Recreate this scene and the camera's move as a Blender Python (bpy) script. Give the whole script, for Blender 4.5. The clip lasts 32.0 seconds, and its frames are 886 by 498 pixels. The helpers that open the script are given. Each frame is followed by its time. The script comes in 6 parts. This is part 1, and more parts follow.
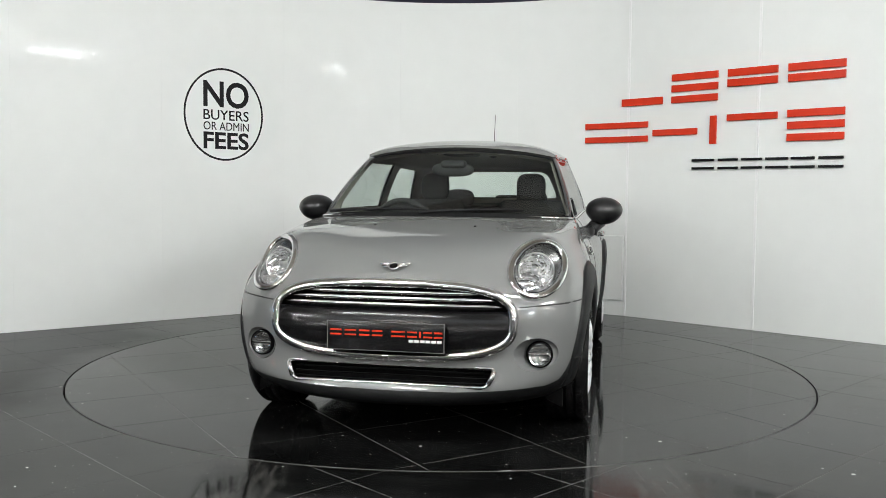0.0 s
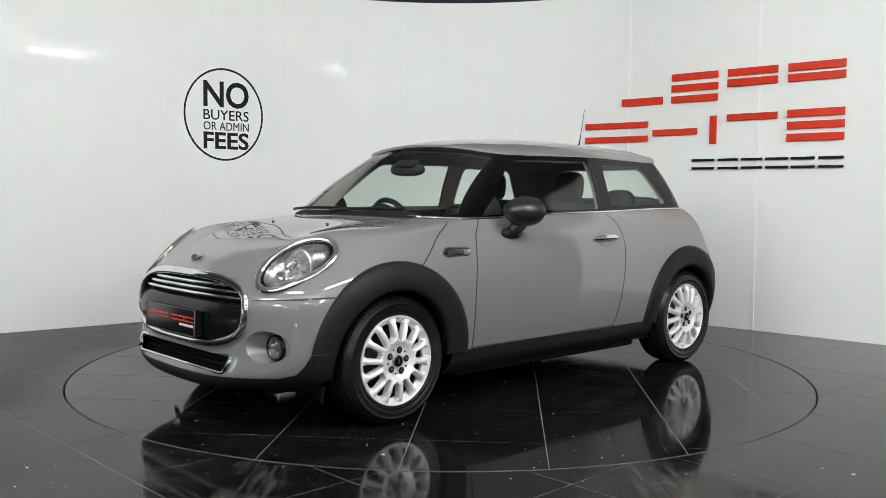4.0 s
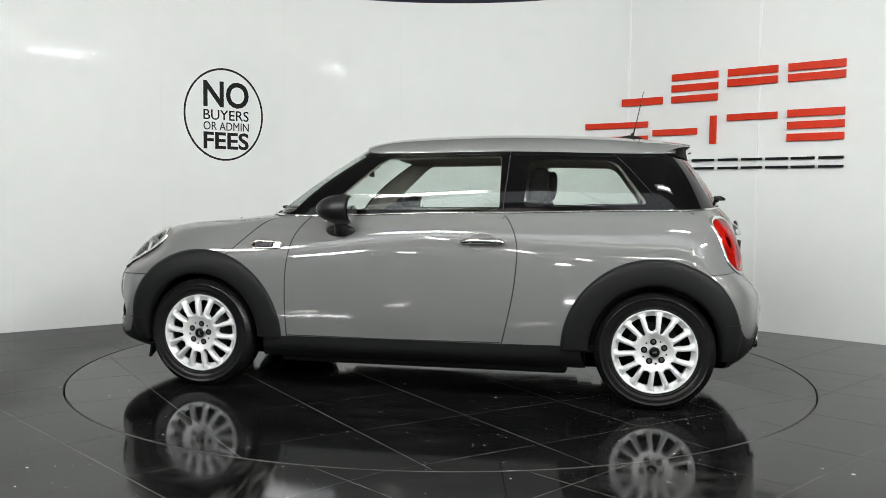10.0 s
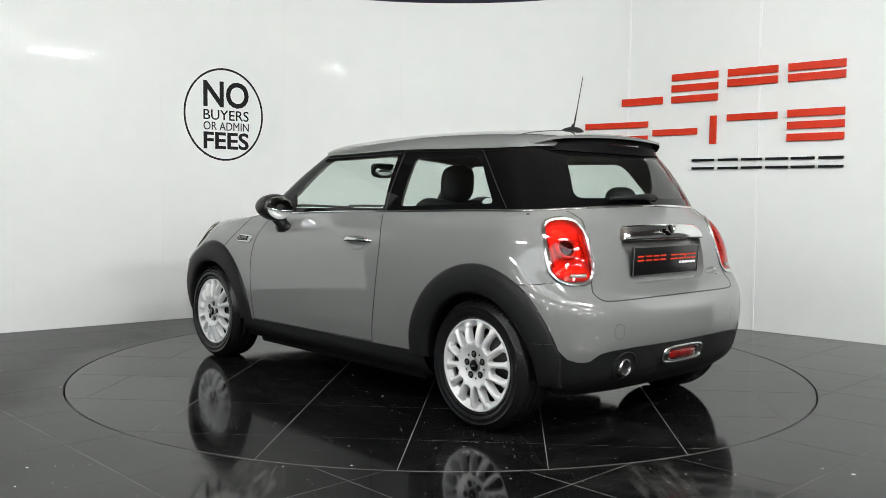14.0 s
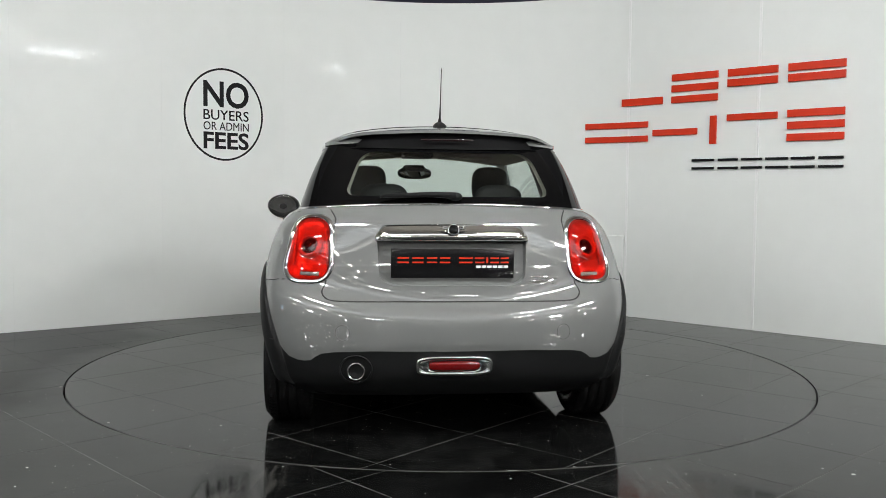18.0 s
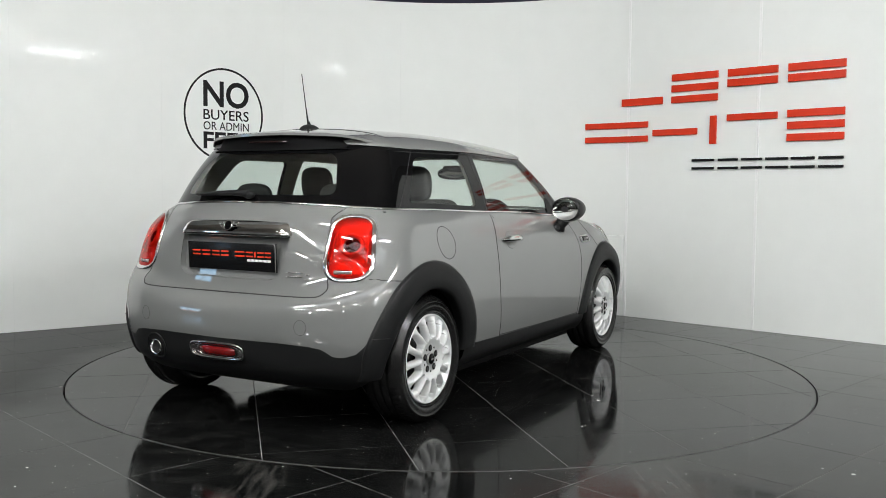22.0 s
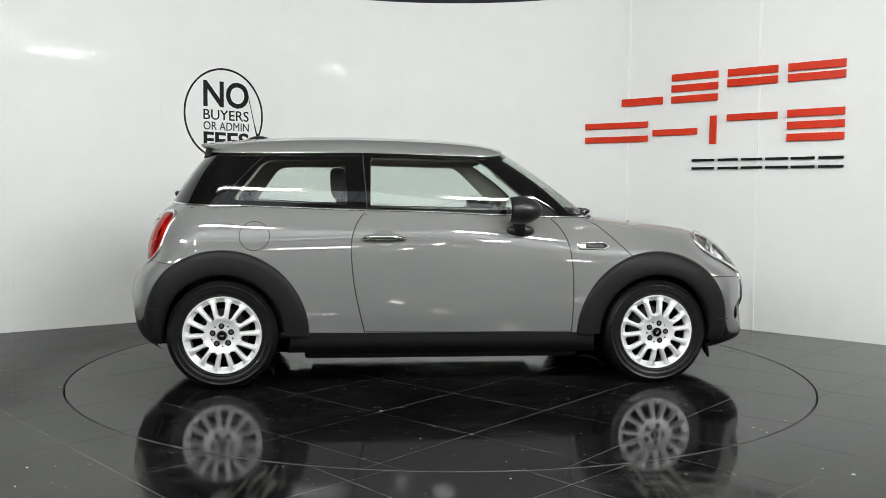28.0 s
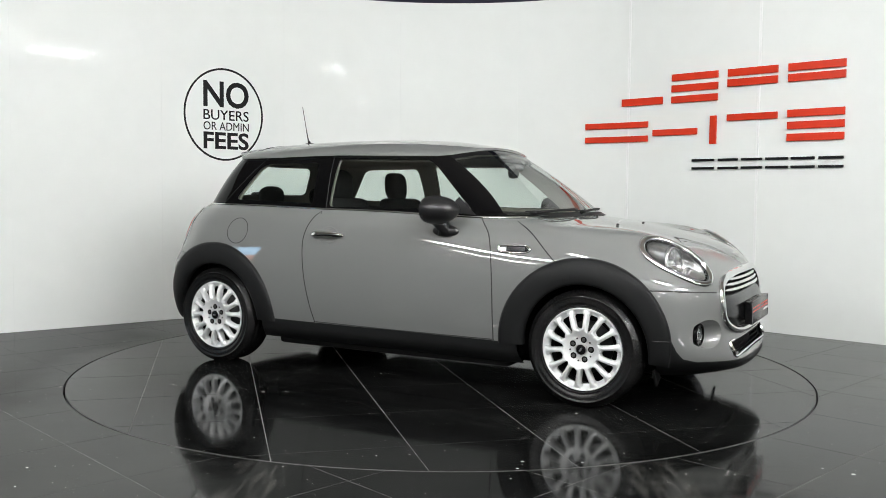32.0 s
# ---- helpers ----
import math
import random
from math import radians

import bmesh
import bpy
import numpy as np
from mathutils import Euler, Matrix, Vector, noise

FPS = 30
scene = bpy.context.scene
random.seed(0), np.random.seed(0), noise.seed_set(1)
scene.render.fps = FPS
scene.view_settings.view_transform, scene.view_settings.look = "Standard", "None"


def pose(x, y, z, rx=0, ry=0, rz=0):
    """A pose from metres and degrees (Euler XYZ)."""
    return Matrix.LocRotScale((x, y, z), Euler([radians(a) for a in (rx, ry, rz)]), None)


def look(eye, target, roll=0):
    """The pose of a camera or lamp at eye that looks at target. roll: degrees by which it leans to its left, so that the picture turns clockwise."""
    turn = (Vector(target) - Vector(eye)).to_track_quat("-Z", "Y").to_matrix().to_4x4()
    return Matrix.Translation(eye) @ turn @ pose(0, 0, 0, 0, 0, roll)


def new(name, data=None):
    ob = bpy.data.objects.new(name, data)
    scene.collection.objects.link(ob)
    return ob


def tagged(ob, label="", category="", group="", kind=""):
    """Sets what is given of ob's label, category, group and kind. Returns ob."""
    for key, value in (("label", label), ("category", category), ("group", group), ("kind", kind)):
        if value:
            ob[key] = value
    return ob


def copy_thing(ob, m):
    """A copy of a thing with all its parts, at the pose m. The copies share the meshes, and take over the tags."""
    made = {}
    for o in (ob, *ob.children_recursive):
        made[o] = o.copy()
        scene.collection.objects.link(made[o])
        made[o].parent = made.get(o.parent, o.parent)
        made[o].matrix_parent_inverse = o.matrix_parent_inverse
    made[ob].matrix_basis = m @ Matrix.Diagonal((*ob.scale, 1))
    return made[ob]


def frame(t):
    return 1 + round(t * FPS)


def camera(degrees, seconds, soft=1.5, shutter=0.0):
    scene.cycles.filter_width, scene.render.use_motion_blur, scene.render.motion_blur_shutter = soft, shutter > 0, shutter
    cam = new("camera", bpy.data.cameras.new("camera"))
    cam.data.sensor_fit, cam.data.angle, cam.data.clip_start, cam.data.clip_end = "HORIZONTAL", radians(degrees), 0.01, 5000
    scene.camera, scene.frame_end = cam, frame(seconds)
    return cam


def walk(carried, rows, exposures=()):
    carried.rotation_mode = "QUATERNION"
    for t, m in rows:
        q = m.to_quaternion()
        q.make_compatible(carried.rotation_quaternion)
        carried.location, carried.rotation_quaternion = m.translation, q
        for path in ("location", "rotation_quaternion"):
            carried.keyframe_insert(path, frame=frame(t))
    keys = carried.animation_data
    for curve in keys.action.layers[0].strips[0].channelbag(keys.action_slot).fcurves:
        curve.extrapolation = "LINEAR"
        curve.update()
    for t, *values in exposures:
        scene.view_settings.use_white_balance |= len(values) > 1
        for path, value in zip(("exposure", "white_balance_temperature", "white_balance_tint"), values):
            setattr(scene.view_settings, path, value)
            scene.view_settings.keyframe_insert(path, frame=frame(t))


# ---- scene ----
from mathutils.bvhtree import BVHTree
from mathutils.geometry import delaunay_2d_cdt

EYE = Vector((0.0, -5.674, 1.081))
PITCH, YAW = -0.0585, 0.0009
AIM = EYE + Vector((math.sin(YAW) * math.cos(PITCH), math.cos(YAW) * math.cos(PITCH), math.sin(PITCH)))
cam = camera(53.35, 32.0, soft=0.8)
walk(cam, [(0.0, look(EYE, AIM, 0.572)), (32.0, look(EYE, AIM, 0.572))],
     exposures=[(t, e - .02, 6500, 10) for t, e in (
         (0.0, -.08), (1.0, -.06), (2.0, -.09), (3.0, -.12), (7.0, -.16), (9.0, -.16), (10.0, -.13), (12.0, -.07), (13.0, -.03), (14.0, -.04),
         (17.0, -.33), (18.0, -.28), (20.0, -.17), (21.0, -.17), (22.5, -.09), (24.0, -.05), (25.0, -.17), (28.0, -.09), (30.0, .0), (32.0, .04))])


def table_angle(t):
    """Turn of the turntable in degrees, almost steady at nine degrees a second."""
    return math.degrees(-1.77422 - 0.15456 * t - 2.2555e-4 * t * t + 5.155e-6 * t ** 3)


# ---------------------------------------------------------------- world and lamps
world = bpy.data.worlds.new("hall_world")
scene.world = world
world.use_nodes = True
world.node_tree.nodes["Background"].inputs[0].default_value = (0.75, 0.85, 1.0, 1)
world.node_tree.nodes["Background"].inputs[1].default_value = 0.02


def area_lamp(name, x, y, z, sx, sy, watts, target=None, color=(1.0, 0.985, 0.95)):
    lamp = bpy.data.lights.new(name, "AREA")
    lamp.shape, lamp.size, lamp.size_y, lamp.energy, lamp.color = "RECTANGLE", sx, sy, watts, color
    ob = new(name, lamp)
    ob.matrix_world = look((x, y, z), target or (x, y + 1e-3, 0))
    return ob


# ---------------------------------------------------------------- materials
def material(name, color, rough=0.5, metal=0.0, grain=0.0, scale=40.0, bump=0.0, coat=0.0, spec=0.5, coat_rough=0.03,
             stain=0.0, stain_scale=3.0, rough_var=0.0, emit=0.0, random_tone=0.0):
    """A Principled material with variation at two scales, relief, and tone by piece."""
    m = bpy.data.materials.new(name)
    m.use_nodes = True
    nt = m.node_tree
    b = nt.nodes["Principled BSDF"]
    b.inputs["Base Color"].default_value = (*color, 1)
    b.inputs["Roughness"].default_value = rough
    b.inputs["Metallic"].default_value = metal
    b.inputs["Specular IOR Level"].default_value = spec
    b.inputs["Coat Weight"].default_value = coat
    b.inputs["Coat Roughness"].default_value = coat_rough
    if emit:
        b.inputs["Emission Color"].default_value = (*color, 1)
        b.inputs["Emission Strength"].default_value = emit
    if not (grain or bump or stain or rough_var or random_tone):
        return m
    co = nt.nodes.new("ShaderNodeTexCoord")
    fine = nt.nodes.new("ShaderNodeTexNoise")
    fine.inputs["Scale"].default_value, fine.inputs["Detail"].default_value = scale, 5
    nt.links.new(co.outputs["Object"], fine.inputs["Vector"])
    broad = nt.nodes.new("ShaderNodeTexNoise")
    broad.inputs["Scale"].default_value, broad.inputs["Detail"].default_value = stain_scale, 4
    nt.links.new(co.outputs["Object"], broad.inputs["Vector"])

    def chain(src, amount, base):
        mr = nt.nodes.new("ShaderNodeMapRange")
        mr.inputs["From Min"].default_value, mr.inputs["From Max"].default_value = 0.3, 0.7
        mr.inputs["To Min"].default_value, mr.inputs["To Max"].default_value = base - amount, base + amount
        nt.links.new(src, mr.inputs["Value"])
        return mr.outputs["Result"]

    tones = []
    if grain:
        tones.append(chain(fine.outputs["Fac"], grain, 1))
    if stain:
        tones.append(chain(broad.outputs["Fac"], stain, 1))
    if random_tone:
        info = nt.nodes.new("ShaderNodeObjectInfo")
        mr = nt.nodes.new("ShaderNodeMapRange")
        mr.inputs["To Min"].default_value, mr.inputs["To Max"].default_value = 1 - random_tone, 1 + random_tone
        nt.links.new(info.outputs["Random"], mr.inputs["Value"])
        tones.append(mr.outputs["Result"])
    if tones:
        out = tones[0]
        for other in tones[1:]:
            mul = nt.nodes.new("ShaderNodeMath")
            mul.operation = "MULTIPLY"
            nt.links.new(out, mul.inputs[0]), nt.links.new(other, mul.inputs[1])
            out = mul.outputs[0]
        mix = nt.nodes.new("ShaderNodeVectorMath")
        mix.operation = "SCALE"
        mix.inputs[0].default_value = color
        nt.links.new(out, mix.inputs["Scale"])
        nt.links.new(mix.outputs[0], b.inputs["Base Color"])
    if rough_var:
        nt.links.new(chain(broad.outputs["Fac"], rough_var, rough), b.inputs["Roughness"])
    if bump:
        bp = nt.nodes.new("ShaderNodeBump")
        bp.inputs["Strength"].default_value, bp.inputs["Distance"].default_value = 1.0, bump
        nt.links.new(fine.outputs["Fac"], bp.inputs["Height"])
        nt.links.new(bp.outputs["Normal"], b.inputs["Normal"])
    return m


def glass_material(name, tint, gloss_rough=0.0, ior=1.5):
    """Thin sheet glass: tinted see-through with a Fresnel gloss."""
    m = bpy.data.materials.new(name)
    m.use_nodes = True
    nt = m.node_tree
    nt.nodes.clear()
    out = nt.nodes.new("ShaderNodeOutputMaterial")
    tr = nt.nodes.new("ShaderNodeBsdfTransparent")
    tr.inputs["Color"].default_value = (*tint, 1)
    gl = nt.nodes.new("ShaderNodeBsdfGlossy")
    gl.inputs["Roughness"].default_value = gloss_rough
    lw = nt.nodes.new("ShaderNodeLayerWeight")
    lw.inputs["Blend"].default_value = 0.5
    pw = nt.nodes.new("ShaderNodeMath")
    pw.operation, pw.inputs[1].default_value = "POWER", 5.0
    nt.links.new(lw.outputs["Facing"], pw.inputs[0])
    fr = nt.nodes.new("ShaderNodeMath")
    base = 2 * ((ior - 1) / (ior + 1)) ** 2
    fr.operation, fr.inputs[1].default_value, fr.inputs[2].default_value = "MULTIPLY_ADD", 1 - base, base
    nt.links.new(pw.outputs[0], fr.inputs[0])
    mix = nt.nodes.new("ShaderNodeMixShader")
    nt.links.new(fr.outputs[0], mix.inputs[0])
    nt.links.new(tr.outputs[0], mix.inputs[1]), nt.links.new(gl.outputs[0], mix.inputs[2])
    nt.links.new(mix.outputs[0], out.inputs[0])
    return m


def floor_material(name, color, worn=False):
    """Polished dark porcelain: cloudy tone, dusty smears, pale specks of grit of two sizes. worn: scuffs, tracks and a
    dimmed left side.
    """
    m = material(name, color, rough=0.07, grain=0.25, scale=30, stain=0.3, stain_scale=2.2, rough_var=0.035,
                 random_tone=0.12, spec=0.5)
    nt = m.node_tree
    b = nt.nodes["Principled BSDF"]
    b.inputs["IOR"].default_value = 1.265
    co = nt.nodes.new("ShaderNodeTexCoord")

    def math_node(op, a, c):
        n = nt.nodes.new("ShaderNodeMath")
        n.operation = op
        for k, v in enumerate((a, c)):
            if isinstance(v, (int, float)):
                n.inputs[k].default_value = v
            else:
                nt.links.new(v, n.inputs[k])
        return n.outputs[0]

    def overlay(mask, tone):
        src = b.inputs["Base Color"].links[0].from_socket
        mix = nt.nodes.new("ShaderNodeMix")
        mix.data_type = "RGBA"
        nt.links.new(mask, mix.inputs["Factor"])
        nt.links.new(src, mix.inputs[6])
        mix.inputs[7].default_value = (*tone, 1)
        nt.links.new(mix.outputs[2], b.inputs["Base Color"])

    # dust: long smears gathered in broad patches
    turn = nt.nodes.new("ShaderNodeMapping")
    turn.inputs["Rotation"].default_value = (0, 0, 0.9)
    turn.inputs["Scale"].default_value = (3, 8, 1)
    nt.links.new(co.outputs["Object"], turn.inputs["Vector"])
    streak = nt.nodes.new("ShaderNodeTexNoise")
    streak.inputs["Scale"].default_value, streak.inputs["Detail"].default_value, streak.inputs["Roughness"].default_value = 1.4, 8, 0.65
    nt.links.new(turn.outputs["Vector"], streak.inputs["Vector"])
    patch = nt.nodes.new("ShaderNodeTexNoise")
    patch.inputs["Scale"].default_value, patch.inputs["Detail"].default_value = 1.1, 3
    nt.links.new(co.outputs["Object"], patch.inputs["Vector"])

    def ramp(v, lo, hi):
        r = nt.nodes.new("ShaderNodeMapRange")
        r.inputs["From Min"].default_value, r.inputs["From Max"].default_value = lo, hi
        nt.links.new(v, r.inputs["Value"])
        return r.outputs["Result"]
    dust = math_node("MULTIPLY", ramp(streak.outputs["Fac"], 0.42, 0.74), ramp(patch.outputs["Fac"], 0.40, 0.66))
    overlay(math_node("MULTIPLY", dust, 0.34 if worn else 0.22), (0.085, 0.085, 0.08))
    rough = b.inputs["Roughness"].links[0].from_socket
    nt.links.new(math_node("ADD", rough, math_node("MULTIPLY", dust, 0.11)), b.inputs["Roughness"])
    if worn:
        # a lower specular level dims the reflected wall towards the left
        sep = nt.nodes.new("ShaderNodeSeparateXYZ")
        nt.links.new(co.outputs["Object"], sep.inputs[0])
        edge = math_node("ADD", sep.outputs[0], math_node("MULTIPLY", patch.outputs["Fac"], 1.2))
        left_dim = ramp(edge, -0.5, -1.9)
        nt.links.new(math_node("SUBTRACT", 0.5, math_node("MULTIPLY", left_dim, 0.43)), b.inputs["Specular IOR Level"])
        # scuffs and dried smears on the left side
        drag = nt.nodes.new("ShaderNodeMapping")
        drag.inputs["Rotation"].default_value = (0, 0, -0.5)
        drag.inputs["Scale"].default_value = (5, 16, 1)
        nt.links.new(co.outputs["Object"], drag.inputs["Vector"])
        scuff = nt.nodes.new("ShaderNodeTexNoise")
        scuff.inputs["Scale"].default_value, scuff.inputs["Detail"].default_value, scuff.inputs["Roughness"].default_value = 1.0, 10, 0.7
        nt.links.new(drag.outputs["Vector"], scuff.inputs["Vector"])
        marks = math_node("MULTIPLY", ramp(scuff.outputs["Fac"], 0.52, 0.72), ramp(edge, 0.2, -1.2))
        overlay(math_node("MULTIPLY", marks, 0.24), (0.13, 0.13, 0.12))
        # dusty tracks where cars roll on to the table
        rub = nt.nodes.new("ShaderNodeMapping")
        rub.inputs["Scale"].default_value = (34, 4, 1)
        nt.links.new(co.outputs["Object"], rub.inputs["Vector"])
        lines = nt.nodes.new("ShaderNodeTexNoise")
        lines.inputs["Scale"].default_value, lines.inputs["Detail"].default_value = 1.0, 6
        nt.links.new(rub.outputs["Vector"], lines.inputs["Vector"])
        for x in (-0.71, 0.85):
            off = math_node("ABSOLUTE", math_node("SUBTRACT", sep.outputs[0], x), 0)
            mask = math_node("MULTIPLY", ramp(off, 0.13, 0.09), ramp(sep.outputs[1], -2.05, -2.2))
            mask = math_node("MULTIPLY", mask, ramp(lines.outputs["Fac"], 0.45, 0.72))
            overlay(math_node("MULTIPLY", mask, 0.45), (0.13, 0.125, 0.115))
            now = b.inputs["Roughness"].links[0].from_socket
            nt.links.new(math_node("ADD", now, math_node("MULTIPLY", mask, 0.06)), b.inputs["Roughness"])
    for scale, size, share in ((9, 0.085, 0.68), (24, 0.12, 0.84), (40, 0.14, 0.80)):
        vor = nt.nodes.new("ShaderNodeTexVoronoi")
        vor.inputs["Scale"].default_value = scale
        nt.links.new(co.outputs["Object"], vor.inputs["Vector"])
        sep = nt.nodes.new("ShaderNodeSeparateColor")
        nt.links.new(vor.outputs["Color"], sep.inputs[0])
        dot = math_node("LESS_THAN", vor.outputs["Distance"], math_node("MULTIPLY", sep.outputs[1], size))
        overlay(math_node("MULTIPLY", dot, math_node("GREATER_THAN", sep.outputs[0], share)), (0.60, 0.60, 0.57))
    return m


WALL = material("wall_gloss_white", (0.80, 0.82, 0.80), rough=0.05, stain=0.015, stain_scale=0.8, grain=0.01, scale=6, spec=0.019, rough_var=0.015)


def add_waviness(m, scale, depth):
    """Sheets that are not quite flat: a slow uneven relief."""
    nt = m.node_tree
    co = nt.nodes.new("ShaderNodeTexCoord")
    wave = nt.nodes.new("ShaderNodeTexNoise")
    wave.inputs["Scale"].default_value, wave.inputs["Detail"].default_value = scale, 1.5
    nt.links.new(co.outputs["Object"], wave.inputs["Vector"])
    relief = nt.nodes.new("ShaderNodeBump")
    relief.inputs["Strength"].default_value, relief.inputs["Distance"].default_value = 1.0, depth
    nt.links.new(wave.outputs["Fac"], relief.inputs["Height"])
    nt.links.new(relief.outputs["Normal"], nt.nodes["Principled BSDF"].inputs["Normal"])


add_waviness(WALL, 2.4, 0.0036)
TRIM = material("trim_white", (0.84, 0.85, 0.84), rough=0.3, grain=0.02, scale=30)
WALL_BACK = material("wall_backing_board", (0.55, 0.56, 0.55), rough=0.7, grain=0.05, scale=20, stain=0.05)
TILE = floor_material("tile_black_porcelain", (0.0048, 0.0050, 0.0049))
TILE_SCUFFED_DIM = floor_material("tile_black_porcelain_scuffed_dim", (0.0048, 0.0050, 0.0049), True)
GROUT = material("grout_grey", (0.19, 0.19, 0.185), rough=0.85, grain=0.25, scale=60, stain=0.4, stain_scale=4)
GAP = material("gap_black", (0.004, 0.004, 0.004), rough=0.9, spec=0.1, grain=0.2, scale=80)
RIM_STEEL = material("rim_worn_steel", (0.16, 0.16, 0.155), rough=0.45, metal=0.5, grain=0.3, scale=25, stain=0.4, stain_scale=2.5)
SIGN_RED = material("sign_red_acrylic", (0.62, 0.040, 0.014), spec=0.2, rough=0.28, grain=0.03, scale=20, stain=0.04)
SIGN_BLACK = material("sign_black_acrylic", (0.007, 0.007, 0.0075), spec=0.2, rough=0.3, grain=0.1, scale=20, stain=0.1)
HALL_WALL = material("hall_painted_block", (0.78, 0.79, 0.78), rough=0.7, grain=0.06, scale=8, stain=0.12, stain_scale=0.6)
HALL_GREY = material("hall_grey_block", (0.27, 0.275, 0.275), rough=0.7, grain=0.06, scale=8, stain=0.15, stain_scale=0.6)
HALL_NAVY = material("hall_navy_paint", (0.016, 0.018, 0.045), rough=0.7, grain=0.08, scale=6, stain=0.1, stain_scale=0.5)
HALL_ROOF = material("hall_roof_brown_deck", (0.42, 0.385, 0.34), rough=0.7, grain=0.08, scale=6, stain=0.1, stain_scale=0.5)
LAMP_BODY = material("lamp_white_enamel", (0.75, 0.75, 0.73), rough=0.45, grain=0.02, scale=30)
SKY_GLOW = material("outdoor_sky_glow", (0.42, 0.70, 1.0), rough=0.9, emit=6.0)
BRICK_GLOW = material("outdoor_brick_glow", (0.80, 0.38, 0.25), rough=0.9, emit=4.0)
ROOFLIGHT = material("rooflight_daylight", (0.92, 0.97, 1.0), rough=0.6, emit=1.8)
PANE = glass_material("hall_pane", (0.95, 0.97, 0.96))
TUBE = material("lamp_tube_glow", (1.0, 0.97, 0.9), rough=0.4, emit=14.0)
ROW_TUBE = material("row_tube_glow", (1.0, 0.97, 0.92), rough=0.4, emit=110.0)


# ---------------------------------------------------------------- mesh helpers
def mesh_object(name, verts, faces, mat, parent=None, smooth=False, normals=None):
    me = bpy.data.meshes.new(name)
    me.from_pydata([tuple(v) for v in verts], [], [tuple(f) for f in faces])
    me.materials.append(mat)
    if smooth or normals is not None:
        me.polygons.foreach_set("use_smooth", [True] * len(me.polygons))
    if normals is not None:
        me.normals_split_custom_set_from_vertices([tuple(n) for n in normals])
    ob = new(name, me)
    if parent:
        ob.parent = parent
    return ob


def part(name, bm, mat, parent, label="", smooth=False):
    """Links a bmesh as one mesh object under a thing or a part."""
    me = bpy.data.meshes.new(name)
    bmesh.ops.recalc_face_normals(bm, faces=bm.faces)
    if smooth:
        for f in bm.faces:
            f.smooth = True
        for e in bm.edges:
            if len(e.link_faces) == 2 and e.calc_face_angle(0) > radians(38):
                e.smooth = False
    bm.to_mesh(me)
    bm.free()
    me.materials.append(mat)
    ob = new(name, me)
    if parent:
        ob.parent = parent
    if label:
        tagged(ob, label)
    return ob


def box_bm(x0, x1, y0, y1, z0, z1, bevel=0.0, segments=2):
    bm = bmesh.new()
    bmesh.ops.create_cube(bm, size=1)
    for v in bm.verts:
        v.co = Vector((x0 + (v.co.x + 0.5) * (x1 - x0), y0 + (v.co.y + 0.5) * (y1 - y0), z0 + (v.co.z + 0.5) * (z1 - z0)))
    if bevel:
        bmesh.ops.bevel(bm, geom=bm.edges[:], offset=bevel, segments=segments, profile=0.5, affect="EDGES")
    return bm


def thing(name, label, category, group="", at=None):
    ob = new(name)
    ob.empty_display_size = 0.2
    if at is not None:
        ob.matrix_world = at
    return tagged(ob, label, category, group)


# ---------------------------------------------------------------- curved studio wall
ARC_R, ARC_C = 2.69, Vector((0.0, 0.34))
A_RIGHT, A_LEFT = radians(42.5), radians(38.66)
Q_LEFT = -ARC_R * (A_RIGHT + A_LEFT)
WALL_TOP = 2.966


def wall_at(q, z, off=0.0):
    """Point of the studio wall: q metres along it from where the straight right part begins; off: towards the room."""
    if q > 0:
        a, n = A_RIGHT, q
    elif q < Q_LEFT:
        a, n = -A_LEFT, q - Q_LEFT
    else:
        a, n = A_RIGHT + q / ARC_R, 0.0
    out = Vector((math.sin(a), math.cos(a)))
    along = Vector((math.cos(a), -math.sin(a)))
    p = ARC_C + out * (ARC_R - off) + along * n
    return Vector((p.x, p.y, z))


def wall_slab(name, q0, q1, z0, z1, off0, off1, mat, parent, bevel=0.004, step=0.08):
    """A slab that follows the wall from q0 to q1, off0 to off1 metres proud of it, with eased edges."""
    n = max(1, int(abs(q1 - q0) / step))
    qs = [q0 + bevel + (q1 - q0 - 2 * bevel) * i / n for i in range(n + 1)]
    rings = []
    for q in [q0] + qs + [q1]:
        inner = q in (q0, q1)
        o = off1 - bevel if inner else off1
        zz = [(z0, off0), (z0, off1 - bevel), (z0 + bevel, o), (z1 - bevel, o), (z1, off1 - bevel), (z1, off0)]
        rings.append([wall_at(q, z, w) for z, w in zz])
    verts = [v for r in rings for v in r]
    k, faces = 6, []
    for i in range(len(rings) - 1):
        for j in range(k):
            a, b = i * k + j, i * k + (j + 1) % k
            faces.append((a, b, b + k, a + k))
    faces += [tuple(range(k)), tuple(range(len(verts) - 1, len(verts) - 1 - k, -1))]
    bm = bmesh.new()
    vs = [bm.verts.new(v) for v in verts]
    for f in faces:
        bm.faces.new([vs[i] for i in f])
    return part(name, bm, mat, parent, smooth=True)


